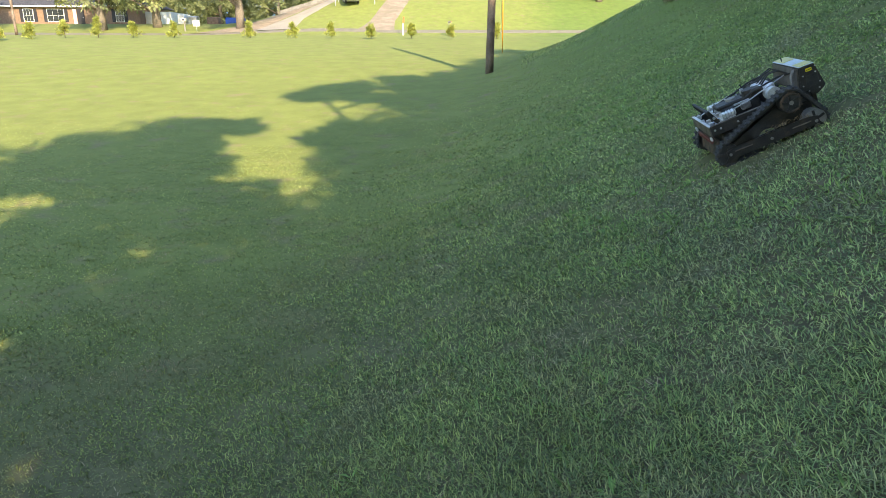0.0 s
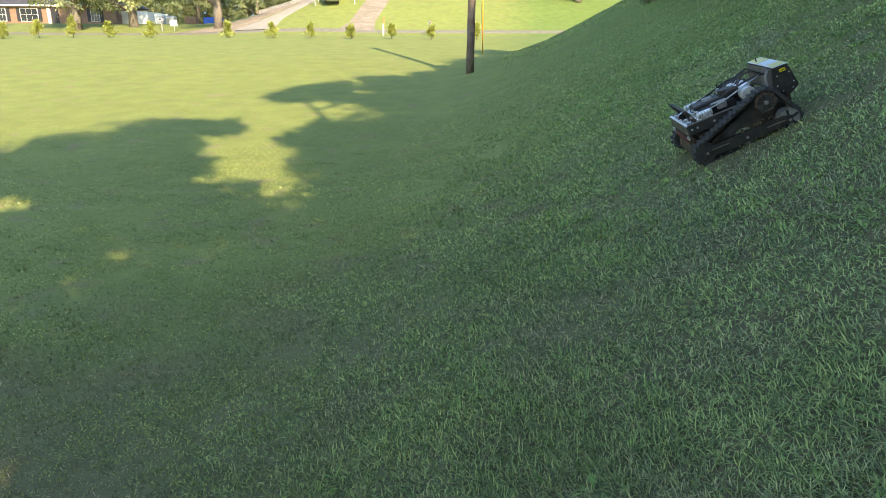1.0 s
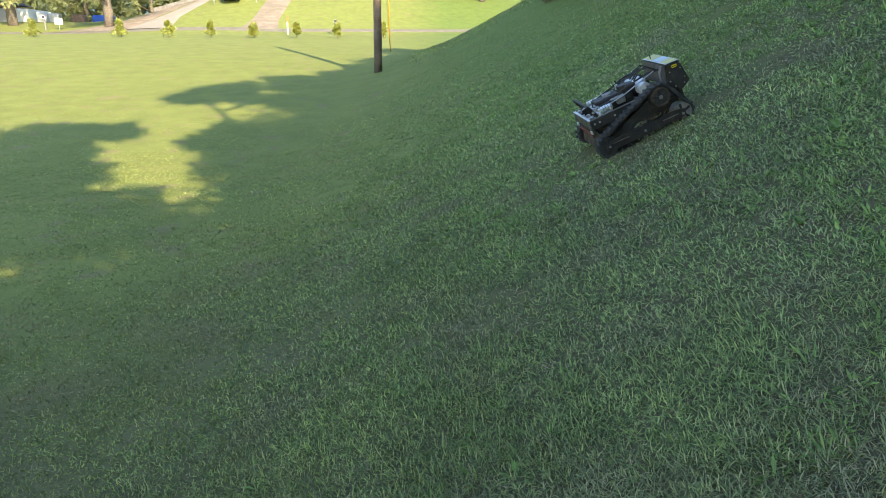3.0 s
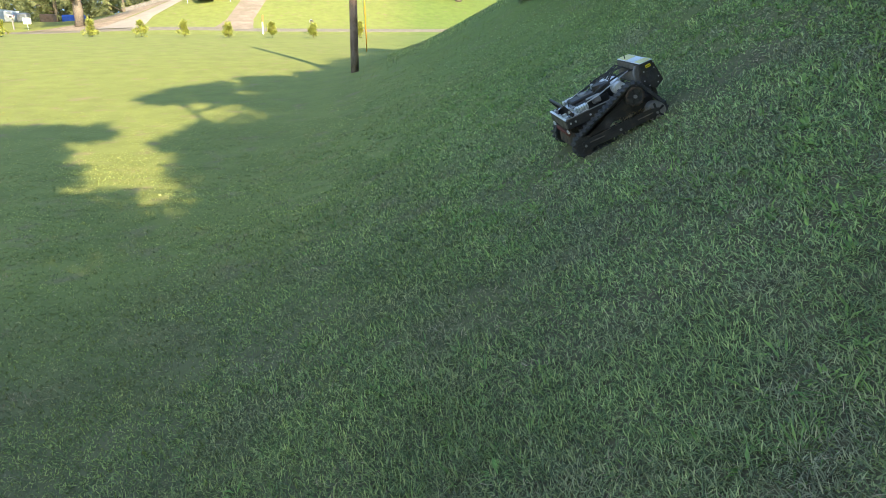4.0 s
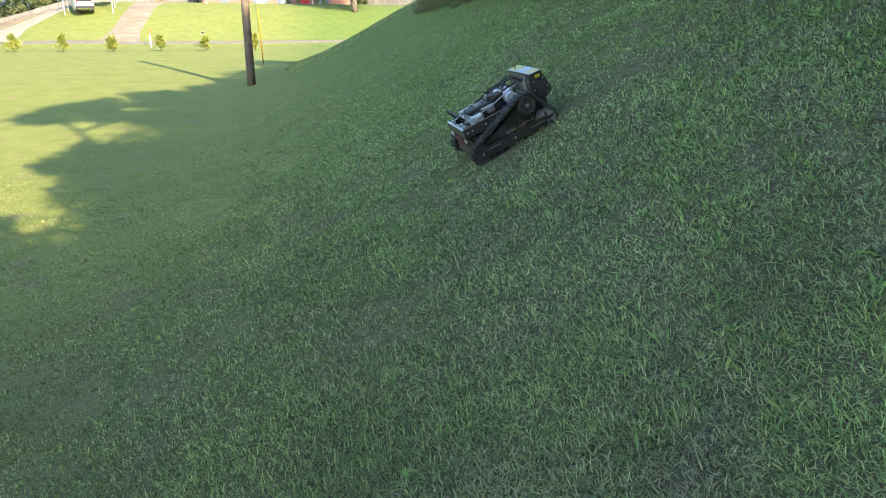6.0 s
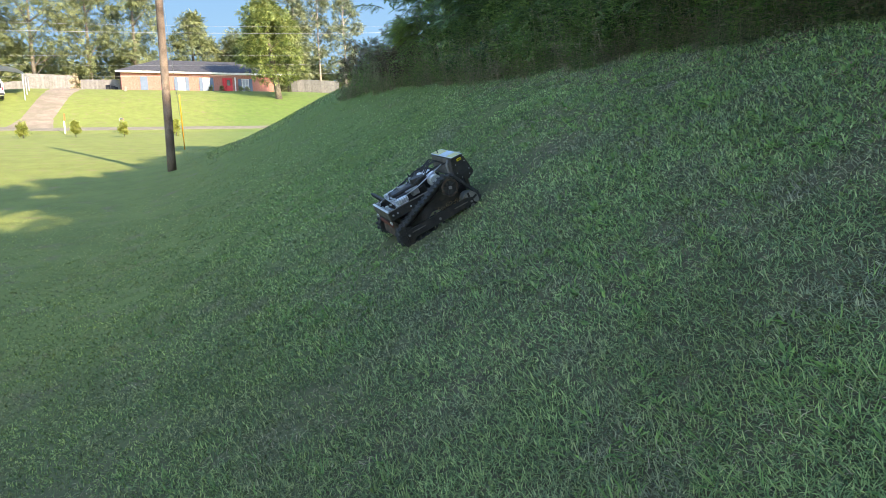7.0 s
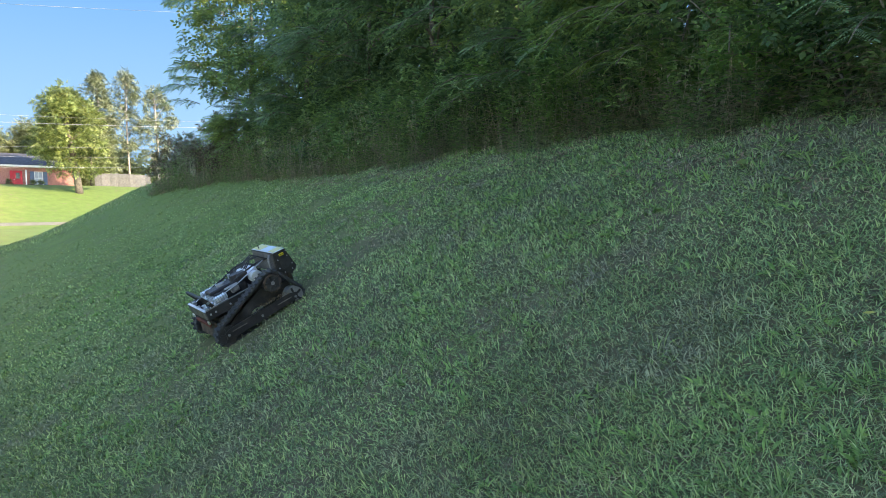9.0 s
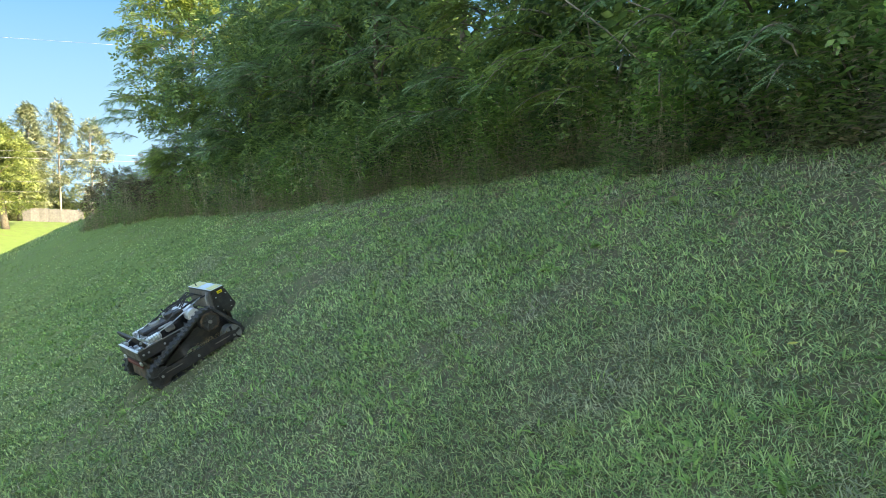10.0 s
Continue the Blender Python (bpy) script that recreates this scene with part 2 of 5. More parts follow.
def add_cyl(bm, a, b, r, r2=None, seg=16, caps=True):
    a, b = Vector(a), Vector(b)
    d = b - a
    m = Matrix.Translation((a + b) / 2) @ d.to_track_quat("Z", "Y").to_matrix().to_4x4()
    bmesh.ops.create_cone(bm, cap_ends=caps, segments=seg, radius1=r, radius2=r if r2 is None else r2, depth=d.length, matrix=m)
    return bm


def box(c, s, bevel=0.0, rot=None):
    return add_box(bmesh.new(), c, s, bevel, rot)


def cyl(a, b, r, r2=None, seg=16):
    return add_cyl(bmesh.new(), a, b, r, r2, seg)


def tube(name, pts, r, material, parent=None, seg=8, taper=1.0):
    """A round bar through points."""
    pts = [Vector(p) for p in pts]
    bm = bmesh.new()
    rings = []
    for i, p in enumerate(pts):
        d = (pts[min(i + 1, len(pts) - 1)] - pts[max(i - 1, 0)]).normalized()
        q = d.to_track_quat("Z", "Y")
        rr = r * (1 + (taper - 1) * i / (len(pts) - 1))
        rings.append([bm.verts.new(p + q @ Vector((math.cos(a) * rr, math.sin(a) * rr, 0))) for a in [2 * math.pi * k / seg for k in range(seg)]])
    for a, b in zip(rings, rings[1:]):
        for k in range(seg):
            bm.faces.new((a[k], a[(k + 1) % seg], b[(k + 1) % seg], b[k]))
    bm.faces.new(rings[0][::-1])
    bm.faces.new(rings[-1])
    return part(name, bm, material, parent, smooth=True)


# ---------- the lie of the land ----------
BANK_AZ = radians(8.0)


def step(a, b, x):
    t = np.clip((x - a) / (b - a), 0, 1)
    return t * t * (3 - 2 * t)


RISE_Y = [-200, 8, 13, 18, 27, 33, 48, 52, 56, 70, 92, 130, 300]
RISE_Z = [0, 0, .25, .65, 1.55, 2.3, 3.5, 3.75, 3.9, 4.2, 4.7, 5.2, 6]
BANK_U = [-60, -6, -3, -1.26, 0, .8, 2.36, 3.3, 5, 7, 10, 16, 60]
BANK_Z = [-1.1, -1.05, -.97, -.62, -.1, .17, .97, 1.52, 2.45, 3.3, 3.8, 4.0, 4.2]


def land(x, y):
    """Height of the ground: a lawn that rises slowly to the street, a steep bank beside it, and a hill behind the street."""
    x, y = np.asarray(x, float), np.asarray(y, float)
    u, v = x * np.cos(BANK_AZ) - y * np.sin(BANK_AZ), x * np.sin(BANK_AZ) + y * np.cos(BANK_AZ)
    b = sum(np.interp(y + o * (1.5 + np.abs(y) * .05), RISE_Y, RISE_Z) for o in (-1, -.5, 0, .5, 1)) / 5
    p = sum(np.interp(u + o * .7, BANK_U, BANK_Z) for o in (-1, -.5, 0, .5, 1)) / 5
    p = -1.05 + (p + 1.05) * (1 - step(27.5, 40, v))
    hill = 5.3 * step(65, 90, y) * step(-28, -8, x) + 1.4 * step(70, 86, y) * (1 - step(-28, -8, x))
    return -1.65 + b + p + hill


def land1(x, y):
    return float(land(x, y))


def land_normal(x, y):
    e = 0.25
    return Vector((land1(x - e, y) - land1(x + e, y), land1(x, y - e) - land1(x, y + e), 2 * e)).normalized()


def on_bank(u, v):
    """x, y from the distance up the bank and along it."""
    return u * math.cos(BANK_AZ) + v * math.sin(BANK_AZ), -u * math.sin(BANK_AZ) + v * math.cos(BANK_AZ)


def ground_mesh():
    s = np.linspace(-1, 1, 225)
    xs = 1.5 + 8 * np.sinh(s * 4.4)
    ys = 10 + 12 * np.sinh(np.linspace(-0.72, 1, 225) * 4.2)
    X, Y = np.meshgrid(xs, ys)
    Z = land(X, Y)
    V = np.stack([X, Y, Z], -1).reshape(-1, 3)
    i = np.arange(225 * 225).reshape(225, 225)
    F = np.stack([i[:-1, :-1], i[:-1, 1:], i[1:, 1:], i[1:, :-1]], -1).reshape(-1, 4)
    return tagged(arrays("ground", V, F, M_GROUND, smooth=True), "mown green lawn with brown bare patches and steep bank", "lawn", kind="structure")


ground_mesh()


def draped(name, left, right, material, label, category, n=40, lift=0.03):
    """A sheet laid on the ground between two lines of points."""
    def along(pts, t):
        t *= len(pts) - 1
        i = min(int(t), len(pts) - 2)
        return Vector(pts[i]).lerp(Vector(pts[i + 1]), t - i)
    V, F = [], []
    for i in range(n + 1):
        a, b = along(left, i / n), along(right, i / n)
        for j in range(7):
            p = a.lerp(b, j / 6)
            V.append((p.x, p.y, land1(p.x, p.y) + lift - (0.1 if j in (0, 6) else 0)))
    for i in range(n):
        for j in range(6):
            k = i * 7 + j
            F.append((k, k + 1, k + 8, k + 7))
    return tagged(arrays(name, np.array(V), F, material, smooth=True), label, category, kind="structure")


draped("street", [(-95, 73), (-30, 71.4), (-5, 68.9), (45, 68.9)], [(-95, 76), (-30, 74.4), (-5, 70.6), (45, 70.6)], M_STREET, "narrow sun-bleached asphalt street beyond the lawn", "street", 90, 0.05)


# clear sky far behind the houses
SKY_R = 640
SK = [[(SKY_R * math.sin(radians(a)), SKY_R * math.cos(radians(a)), z) for a in range(-75, 106, 4)] for z in (-60, 60, 180, 330)]
SW = len(SK[0])
SF = [(r * SW + i, r * SW + i + 1, (r + 1) * SW + i + 1, (r + 1) * SW + i) for r in range(3) for i in range(SW - 1)]
tagged(arrays("backdrop", np.array(SK).reshape(-1, 3), SF, M_SKY, smooth=True), "clear blue sky far behind the houses", "sky", kind="structure")
draped("gravel_driveway", [(-9.2, 70.2), (-7.9, 74), (-6.6, 82.6), (-5.4, 92), (-5, 104)], [(-4.4, 70.0), (-4.7, 74), (-3.5, 82.7), (-1.6, 92), (-1, 104)], M_DRIVE, "worn gravel driveway with grass edges climbing the hill", "driveway", 40, 0.06)
draped("dirt_apron", [(-28, 74.2), (-24, 78), (-19, 84), (-14, 90)], [(-19.5, 71.6), (-18, 78), (-15, 84.6), (-11, 90.6)], M_DRIVE, "reddish gravel apron beside a concrete driveway", "driveway", 30, 0.07)
draped("concrete_driveway", [(-20.4, 72.4), (-18.6, 77), (-15.8, 82), (-12.5, 88)], [(-15.6, 71.6), (-15.4, 77), (-12.8, 84), (-10, 90)], M_CONC, "pale concrete driveway rising beside the hill lawn", "driveway", 30, 0.11)


# ---------- foliage ----------
RNG = np.random.default_rng(7)


def unit(a):
    return a / (np.linalg.norm(a, axis=-1, keepdims=True) + 1e-9)


def spread(template, faces, P, axis, up, scale):
    """Copies of a small template mesh at P, its x along axis, its z near up: one array of verts and faces."""
    X = unit(axis)
    Y = unit(np.cross(up, X))
    Z = np.cross(X, Y)
    B = np.stack([X, Y, Z], -1) * np.asarray(scale)[:, None, None]
    V = np.einsum("nij,kj->nki", B, template) + P[:, None, :]
    F = faces[None] + (np.arange(len(P)) * len(template))[:, None, None]
    return V.reshape(-1, 3), F.reshape(-1, faces.shape[1])


def frond_template(pairs=7, length=1.0, leaf=0.20, width=0.088):
    """A feathered leaf: a bowed rib with pairs of leaflets."""
    V, F = [], []
    def leaflet(p, d, n):
        s = Vector(d).cross(Vector(n)).normalized() * width / 2
        d = Vector(d) * leaf
        k = len(V)
        V.extend([p, p + d * 0.5 + s, p + d - Vector(n) * 0.03, p + d * 0.5 - s])
        F.append((k, k + 1, k + 2, k + 3))
    for i in range(pairs):
        t = 0.15 + 0.8 * i / (pairs - 1)
        p = Vector((t * length, 0, -0.30 * t * t))
        for side in (1, -1):
            leaflet(p, Vector((0.45, side * 0.88, -0.12)).normalized(), Vector((0, side * 0.15, 1)).normalized())
    leaflet(Vector((length * 0.97, 0, -0.30)), Vector((0.9, 0, -0.4)).normalized(), Vector((0.4, 0, 0.9)).normalized())
    return np.array([tuple(v) for v in V]), np.array(F)


FROND, FROND_F = frond_template(5, 1.0, 0.24, 0.11)
LEAF = np.array([(0, 0, 0), (0.5, 0.28, 0.05), (1, 0, -0.12), (0.5, -0.28, 0.05)], float)
LEAF_F = np.array([(0, 1, 2, 3)])
SPRAY = np.concatenate([(LEAF * s) @ np.array([[c, sn, 0], [-sn, c, 0], [0, 0, 1]]) + np.array(o) for s, c, sn, o in
                        ((.5, 1, 0, (.5, 0, 0)), (.45, .5, .86, (.35, 0, 0)), (.45, .5, -.86, (.3, 0, 0)), (.45, .3, .95, (.1, 0, 0)), (.45, .3, -.95, (.05, 0, 0)))])
SPRAY_F = np.concatenate([LEAF_F + 4 * i for i in range(5)])


def cloud(clumps, radii, per, droop=0.35, shell=0.55):
    """Points and directions of leaves in clumps: most of them near each clump's skin, pointing outwards."""
    d = unit(RNG.normal(size=(len(clumps), per, 3)))
    r = (shell + (1 - shell) * RNG.random((len(clumps), per, 1))) * radii[:, None, None]
    P = clumps[:, None] + d * r * np.array([1, 1, 0.75])
    axis = d + RNG.normal(size=d.shape) * 0.45 - np.array([0, 0, droop])
    up = np.array([0, 0, 1.0]) + RNG.normal(size=d.shape) * 0.35
    return P.reshape(-1, 3), axis.reshape(-1, 3), up.reshape(-1, 3)


def crown(name, parent, clumps, radii, per, size, material, kind="frond", droop=0.35, shell=0.5):
    P, axis, up = cloud(np.asarray(clumps, float), np.asarray(radii, float), per, droop, shell)
    T, TF = {"frond": (FROND, FROND_F), "leaf": (LEAF, LEAF_F), "spray": (SPRAY, SPRAY_F)}[kind]
    V, F = spread(T, TF, P, axis, up, size * RNG.uniform(0.65, 1.3, len(P)))
    return arrays(name, V, F, material, parent)


def tree(x, y, height, spreadr, low, label, material=M_LEAF_A, kind="frond", n=46, per=30, size=0.34, clump=0.75, trunk_r=0.16, group="trees on the bank", lean=(0, 0), name="tree", bark=M_BARK, category="tree", droop=0.35, top=1.0):
    """A tree with a tapered trunk, limbs to its clumps, and a crown of many leaves with gaps."""
    z0 = land1(x, y) - 0.1
    root = empty(name, Matrix.Translation((x, y, z0)), label, category, group)
    top_p = Vector((lean[0], lean[1], height * 0.92))
    pts = [Vector((0, 0, 0)).lerp(top_p, t) + Vector((math.sin(t * 5 + x) * 0.18, math.cos(t * 4 + y) * 0.18, 0)) * t for t in [i / 7 for i in range(8)]]
    tube("trunk", pts, trunk_r, bark, root, 9, 0.25)
    c, r = [], []
    for i in range(n):
        t = RNG.random() ** 0.8
        zz = low + (height - low) * t
        prof = spreadr * (math.sin(math.pi * min(1, 0.18 + 0.80 * t)) ** 0.7) * top
        a = RNG.random() * 2 * math.pi
        rr = prof * math.sqrt(RNG.random() * 0.75 + 0.25)
        base = Vector((0, 0, 0)).lerp(top_p, min(1, zz / height))
        c.append((base.x + math.cos(a) * rr, base.y + math.sin(a) * rr, zz))
        r.append(clump * RNG.uniform(0.6, 1.25))
    for i in range(0, n, max(1, n // 9)):
        p = Vector(c[i])
        t = max(0.12, min(0.9, (p.z - 0.35 * spreadr) / height))
        a = Vector((0, 0, 0)).lerp(top_p, t)
        tube("limb", [a, a.lerp(p, 0.5) + Vector((0, 0, 0.15)), p], trunk_r * 0.35, bark, root, 6, 0.3)
    crown("crown", root, c, r, per, size, material, kind, droop)
    return root


def shrub(x, y, h, r, label, material, kind="spray", n=12, per=40, size=0.2, group="undergrowth below the trees", name="bush", category="bush"):
    root = empty(name, Matrix.Translation((x, y, land1(x, y) - 0.05)), label, category, group)
    c, rad = [], []
    for i in range(n):
        a, q = RNG.random() * 6.283, math.sqrt(RNG.random()) * r
        zz = h * RNG.uniform(0.12, 0.9) * (1 - 0.35 * (q / r) ** 2)
        c.append((math.cos(a) * q, math.sin(a) * q, zz))
        rad.append(r * RNG.uniform(0.28, 0.5))
    for i in range(5):
        tube("stem", [(0.05 * i - 0.1, 0, 0), Vector(c[i]) * 0.6, Vector(c[i])], 0.018, M_TWIG, root, 5, 0.4)
    crown("foliage", root, c, rad, per, size, material, kind, 0.15, 0.3)
    return root


# the wall of trees along the top of the bank
for u, v, h, rad, low, m, lab in (
        (7.4, 22.2, 8.2, 2.3, 2.6, M_LEAF_B, "sunlit feathery locust tree at the end of the bank"),
        (7.4, 19.0, 6.0, 2.5, 0.3, M_LEAF_A, "leafy locust tree with hanging feathered leaves on the bank"),
        (7.7, 15.5, 7.2, 2.5, 0.3, M_LEAF_C, "dark dense locust tree on top of the bank"),
        (7.8, 12.3, 8.3, 2.5, 0.3, M_LEAF_A, "leafy locust tree with hanging feathered leaves on the bank"),
        (7.7, 9.2, 10.5, 2.4, 0.3, M_LEAF_C, "dark dense locust tree on top of the bank"),
        (7.4, 6.3, 10.0, 2.2, 0.4, M_LEAF_A, "locust tree with low hanging branches over the grass"),
        (7.1, 3.5, 10.0, 2.1, 0.5, M_LEAF_A, "bright green locust tree beside the mown bank"),
        (6.9, 0.7, 11.0, 2.2, 0.5, M_LEAF_C, "dark leafy tree wrapped in vines on the bank"),
        (7.2, -2.6, 12.0, 2.6, 0.5, M_LEAF_A, "tall leafy tree behind the mown bank")):
    X, Y = on_bank(u + (0.7 if v < 21 else 0), v)
    tree(X, Y, h, rad, low + (0.7 if v < 21 else 0), lab, m, "frond" if v < 21 else "spray", n=80 if v < 21 else 85, per=19 if v < 21 else 34, size=0.42 if v < 14 else 0.46 if v < 21 else 0.32, clump=0.72 if v < 21 else 0.55, trunk_r=0.09)

# deeper woods behind them, and the tall trees whose shade lies on the lawn
for u, v, h, rad in ((11, 22, 6.5, 2.8), (11.5, 17, 7.0, 3.0), (11, 12, 8.5, 3.2), (11.5, 7, 13, 3.2), (11, 2, 13, 3.2), (11.5, -3, 15, 3.4)):
    X, Y = on_bank(u, v)
    tree(X, Y, h, rad, 0.0, "dense dark woodland tree standing deep behind the bank", M_LEAF_C, "spray", n=54, per=26, size=0.82, clump=1.25, trunk_r=0.14, group="woods behind the bank")
def shade_tree(x, y, height, label, masses):
    """A big tree whose crown is a number of leafy masses (x, y, z, radius) on limbs of their own."""
    z0 = land1(x, y) - 0.1
    root = empty("tree", Matrix.Translation((x, y, z0)), label, "tree", "shade trees")
    tube("trunk", [(0, 0, 0), (0.1, 0.05, height * 0.3), (-0.08, 0.1, height * 0.6), (0, 0, height * 0.9)], 0.28, M_BARK, root, 10, 0.25)
    c, r = [], []
    for mx, my, mz, mr in masses:
        p = Vector((mx - x, my - y, mz - z0))
        a = Vector((0, 0, min(height * 0.85, max(1.0, p.z - 0.5 * math.hypot(p.x, p.y)))))
        tube("limb", [a, a.lerp(p, 0.5) + Vector((0, 0, 0.2)), p], 0.09, M_BARK, root, 6, 0.3)
        for _ in range(9):
            d = Vector(RNG.normal(size=3)).normalized() * mr * 0.62 * RNG.random() ** 0.4
            c.append(p + Vector((d.x * 1.15, d.y * 1.15, d.z * 0.7)))
            r.append(mr * RNG.uniform(0.3, 0.5))
    crown("crown", root, c, r, 26, 0.6, M_LEAF_C, "spray", 0.3, 0.2)
    return root


def towards_sun(gx, gy, y):
    """The point in the row of trees at y that stands between the sun and a place on the lawn."""
    hh = (gy - y) / -SUN_DIR.y
    return gx + SUN_DIR.x * hh, y, -1.9 + SUN_DIR.z * hh


# the broad tree behind the lawn, and the pair on the bank beside it: where the shade of each leafy mass lies
shade_tree(0.6, -6.8, 13.5, "tall broad shade tree behind the lawn", [(*towards_sun(gx, gy, -6.8 + dy), r) for gx, gy, dy, r in (
    (-7.4, 17.2, 0, 1.7), (-8.6, 15.0, .6, 1.6), (-6.7, 14.3, -.5, 1.6), (-6.4, 12.5, .3, 1.3), (-5.7, 15.4, .3, 1.0), (-5.3, 13.4, -.3, 0.9), (-3.4, 10.0, .4, 1.0), (-5.6, 9.2, -.3, 0.9), (-5.6, 18.0, 0, .6), (-8.2, 12.8, 0, 1.6), (-7.3, 12.0, .3, 1.0), (-10.2, 12.4, -.4, 1.5), (-6.6, 18.3, .2, .8), (-9.6, 10.6, .5, 1.3), (-5.2, 11.4, -.2, .6), (-4.2, 10.5, .2, .5),
    (-3.4, 9.2, 0, 1.3), (-7.6, 7.6, .5, 1.4), (-5.2, 7.6, -.5, 1.3), (-4.8, 6.3, .2, 1.2), (-6.0, 6.2, -.2, 1.2), (-3.2, 6.6, .3, 1.5), (-1.2, 7.6, 0, 1.5), (-4.8, 4.8, .4, 1.6), (-2.2, 4.2, -.5, 1.7), (0.4, 4.6, .4, 1.7), (-3.5, 2.0, 0, 1.8), (-0.8, 1.4, .5, 1.8), (1.4, 2.0, -.2, 1.8))])
shade_tree(6.6, -6.4, 16.0, "tall spreading shade tree on the end of the bank", [(*towards_sun(gx, gy, -6.4 + dy), r) for gx, gy, dy, r in (
    (-0.8, 12.8, 0, 1.6), (-1.2, 15.6, .4, 1.3), (-2.8, 16.2, -.3, .7), (-1.9, 14.3, .2, 1.0), (0.4, 15.5, -.4, 1.7), (-0.6, 18.4, .5, 1.6), (-2.4, 18.0, 0, .7), (1.4, 18.4, 0, 1.7), (0.2, 21.6, -.5, 1.7), (0.6, 12.2, .3, 1.7), (-1.0, 9.6, -.3, 1.7), (1.2, 9.0, .4, 1.8), (1.6, 6.0, 0, 1.8), (2.6, 12.5, -.3, 1.8), (-1.6, 23.6, .2, 1.1), (-3.3, 24.2, -.2, 1.0), (-5.0, 24.4, .2, .7), (2.2, 22, .5, 1.8))])
shade_tree(11.5, -5.6, 17.0, "tall spreading shade tree on top of the bank", [(*towards_sun(gx, gy, -5.6 + dy), r) for gx, gy, dy, r in (
    (-3.6, 26.6, 0, 1.2), (-1.6, 26.4, .4, 1.6), (-2.0, 28.6, -.4, 1.1), (0.4, 28.6, 0, 1.5), (0.8, 25.4, .3, 1.7), (1.8, 27.6, .5, 1.2), (2.8, 26.2, -.4, 1.7), (3.0, 22.6, 0, 1.8), (4.0, 18.6, -.3, 1.8), (-4.6, 26.0, -.3, .6))])
for X, Y, h, rad, low in ((4.6, -10.0, 6.5, 2.8, 0.5), (-2.6, -10.5, 8.6, 3.0, 0.5), (7.0, -6.0, 8.0, 2.6, 0.3), (9.8, -3.4, 10.0, 2.6, 0.3)):
    tree(X, Y, h, rad, low, "shaded broadleaf tree standing behind the lawn", M_LEAF_C, "spray", n=50, per=26, size=0.85, clump=1.2, trunk_r=0.18, group="shade trees")

# undergrowth along the edge of the mown grass
EDGE_V, EDGE_U = [-4, 0.5, 2, 3, 4.2, 6.3, 9.2, 11.6, 14, 20, 24, 26], [4.45, 4.5, 4.73, 4.96, 5.2, 5.55, 5.9, 5.8, 5.6, 5.4, 4.4, 4.2]
for i in range(30):
    v = -2.5 + i * 0.83 + RNG.uniform(-0.3, 0.3)
    X, Y = on_bank(np.interp(v, EDGE_V, EDGE_U) + 0.75 + RNG.uniform(-0.1, 0.4), v)
    m, lab = ((M_LEAF_C, "dark green broadleaf bush at the wood's edge"), (M_WEED, "fresh green leafy bush at the wood's edge"), (M_LEAF_A, "tangled green bush with vines at the wood's edge"))[i % 3] if v < 9 else ((M_LEAF_C, "dark green broadleaf bush at the wood's edge"), (M_LEAF_A, "tangled green bush with vines at the wood's edge"), (M_SCRUB, "brown dry thorny bush at the wood's edge"))[i % 2 if v < 18.5 else 2]
    shrub(X, Y, RNG.uniform(0.8, 1.9), RNG.uniform(0.45, 0.7), lab, m, n=14, per=32, size=0.15 if v < 9 else 0.24)
for i in range(16):
    v = -3 + i * 1.6 + RNG.uniform(-0.3, 0.3)
    X, Y = on_bank(np.interp(v, EDGE_V, EDGE_U) + 2.6, v)
    shrub(X, Y, RNG.uniform(2.2, 3.4), 1.2, "tall dark thicket bush inside the wood", M_LEAF_C, "spray", 16, 34, 0.34, "thicket inside the wood")

for i in range(17):
    v = -2.2 + i * 1.45 + RNG.uniform(-0.3, 0.3)
    X, Y = on_bank(np.interp(v, EDGE_V, EDGE_U) + 1.75, v)
    shrub(X, Y, RNG.uniform(1.4, 2.2), 1.0, "shaded green thicket bush inside the wood", M_LEAF_A, "spray", 15, 26, 0.26, "thicket inside the wood")


def patches(x, y, size, seed, octaves=3):
    """Smooth random patches, about 0 to 1, over the ground."""
    g = np.random.default_rng(seed).random((64, 64))
    out, amp, tot = 0, 1.0, 0
    for _ in range(octaves):
        i, j = np.floor(x / size).astype(int), np.floor(y / size).astype(int)
        u, v = x / size - i, y / size - j
        u, v = u * u * (3 - 2 * u), v * v * (3 - 2 * v)
        c = lambda p, q: g[(i + p) % 64, (j + q) % 64]
        out = out + amp * ((c(0, 0) * (1 - u) + c(1, 0) * u) * (1 - v) + (c(0, 1) * (1 - u) + c(1, 1) * u) * v)
        tot, amp, size = tot + amp, amp * 0.55, size * 0.47
    return out / tot


def ragged(x, y):
    """How far the weeds' edge wanders in and out."""
    return 1.8 * (patches(x, y, 0.8, 21) - 0.5)


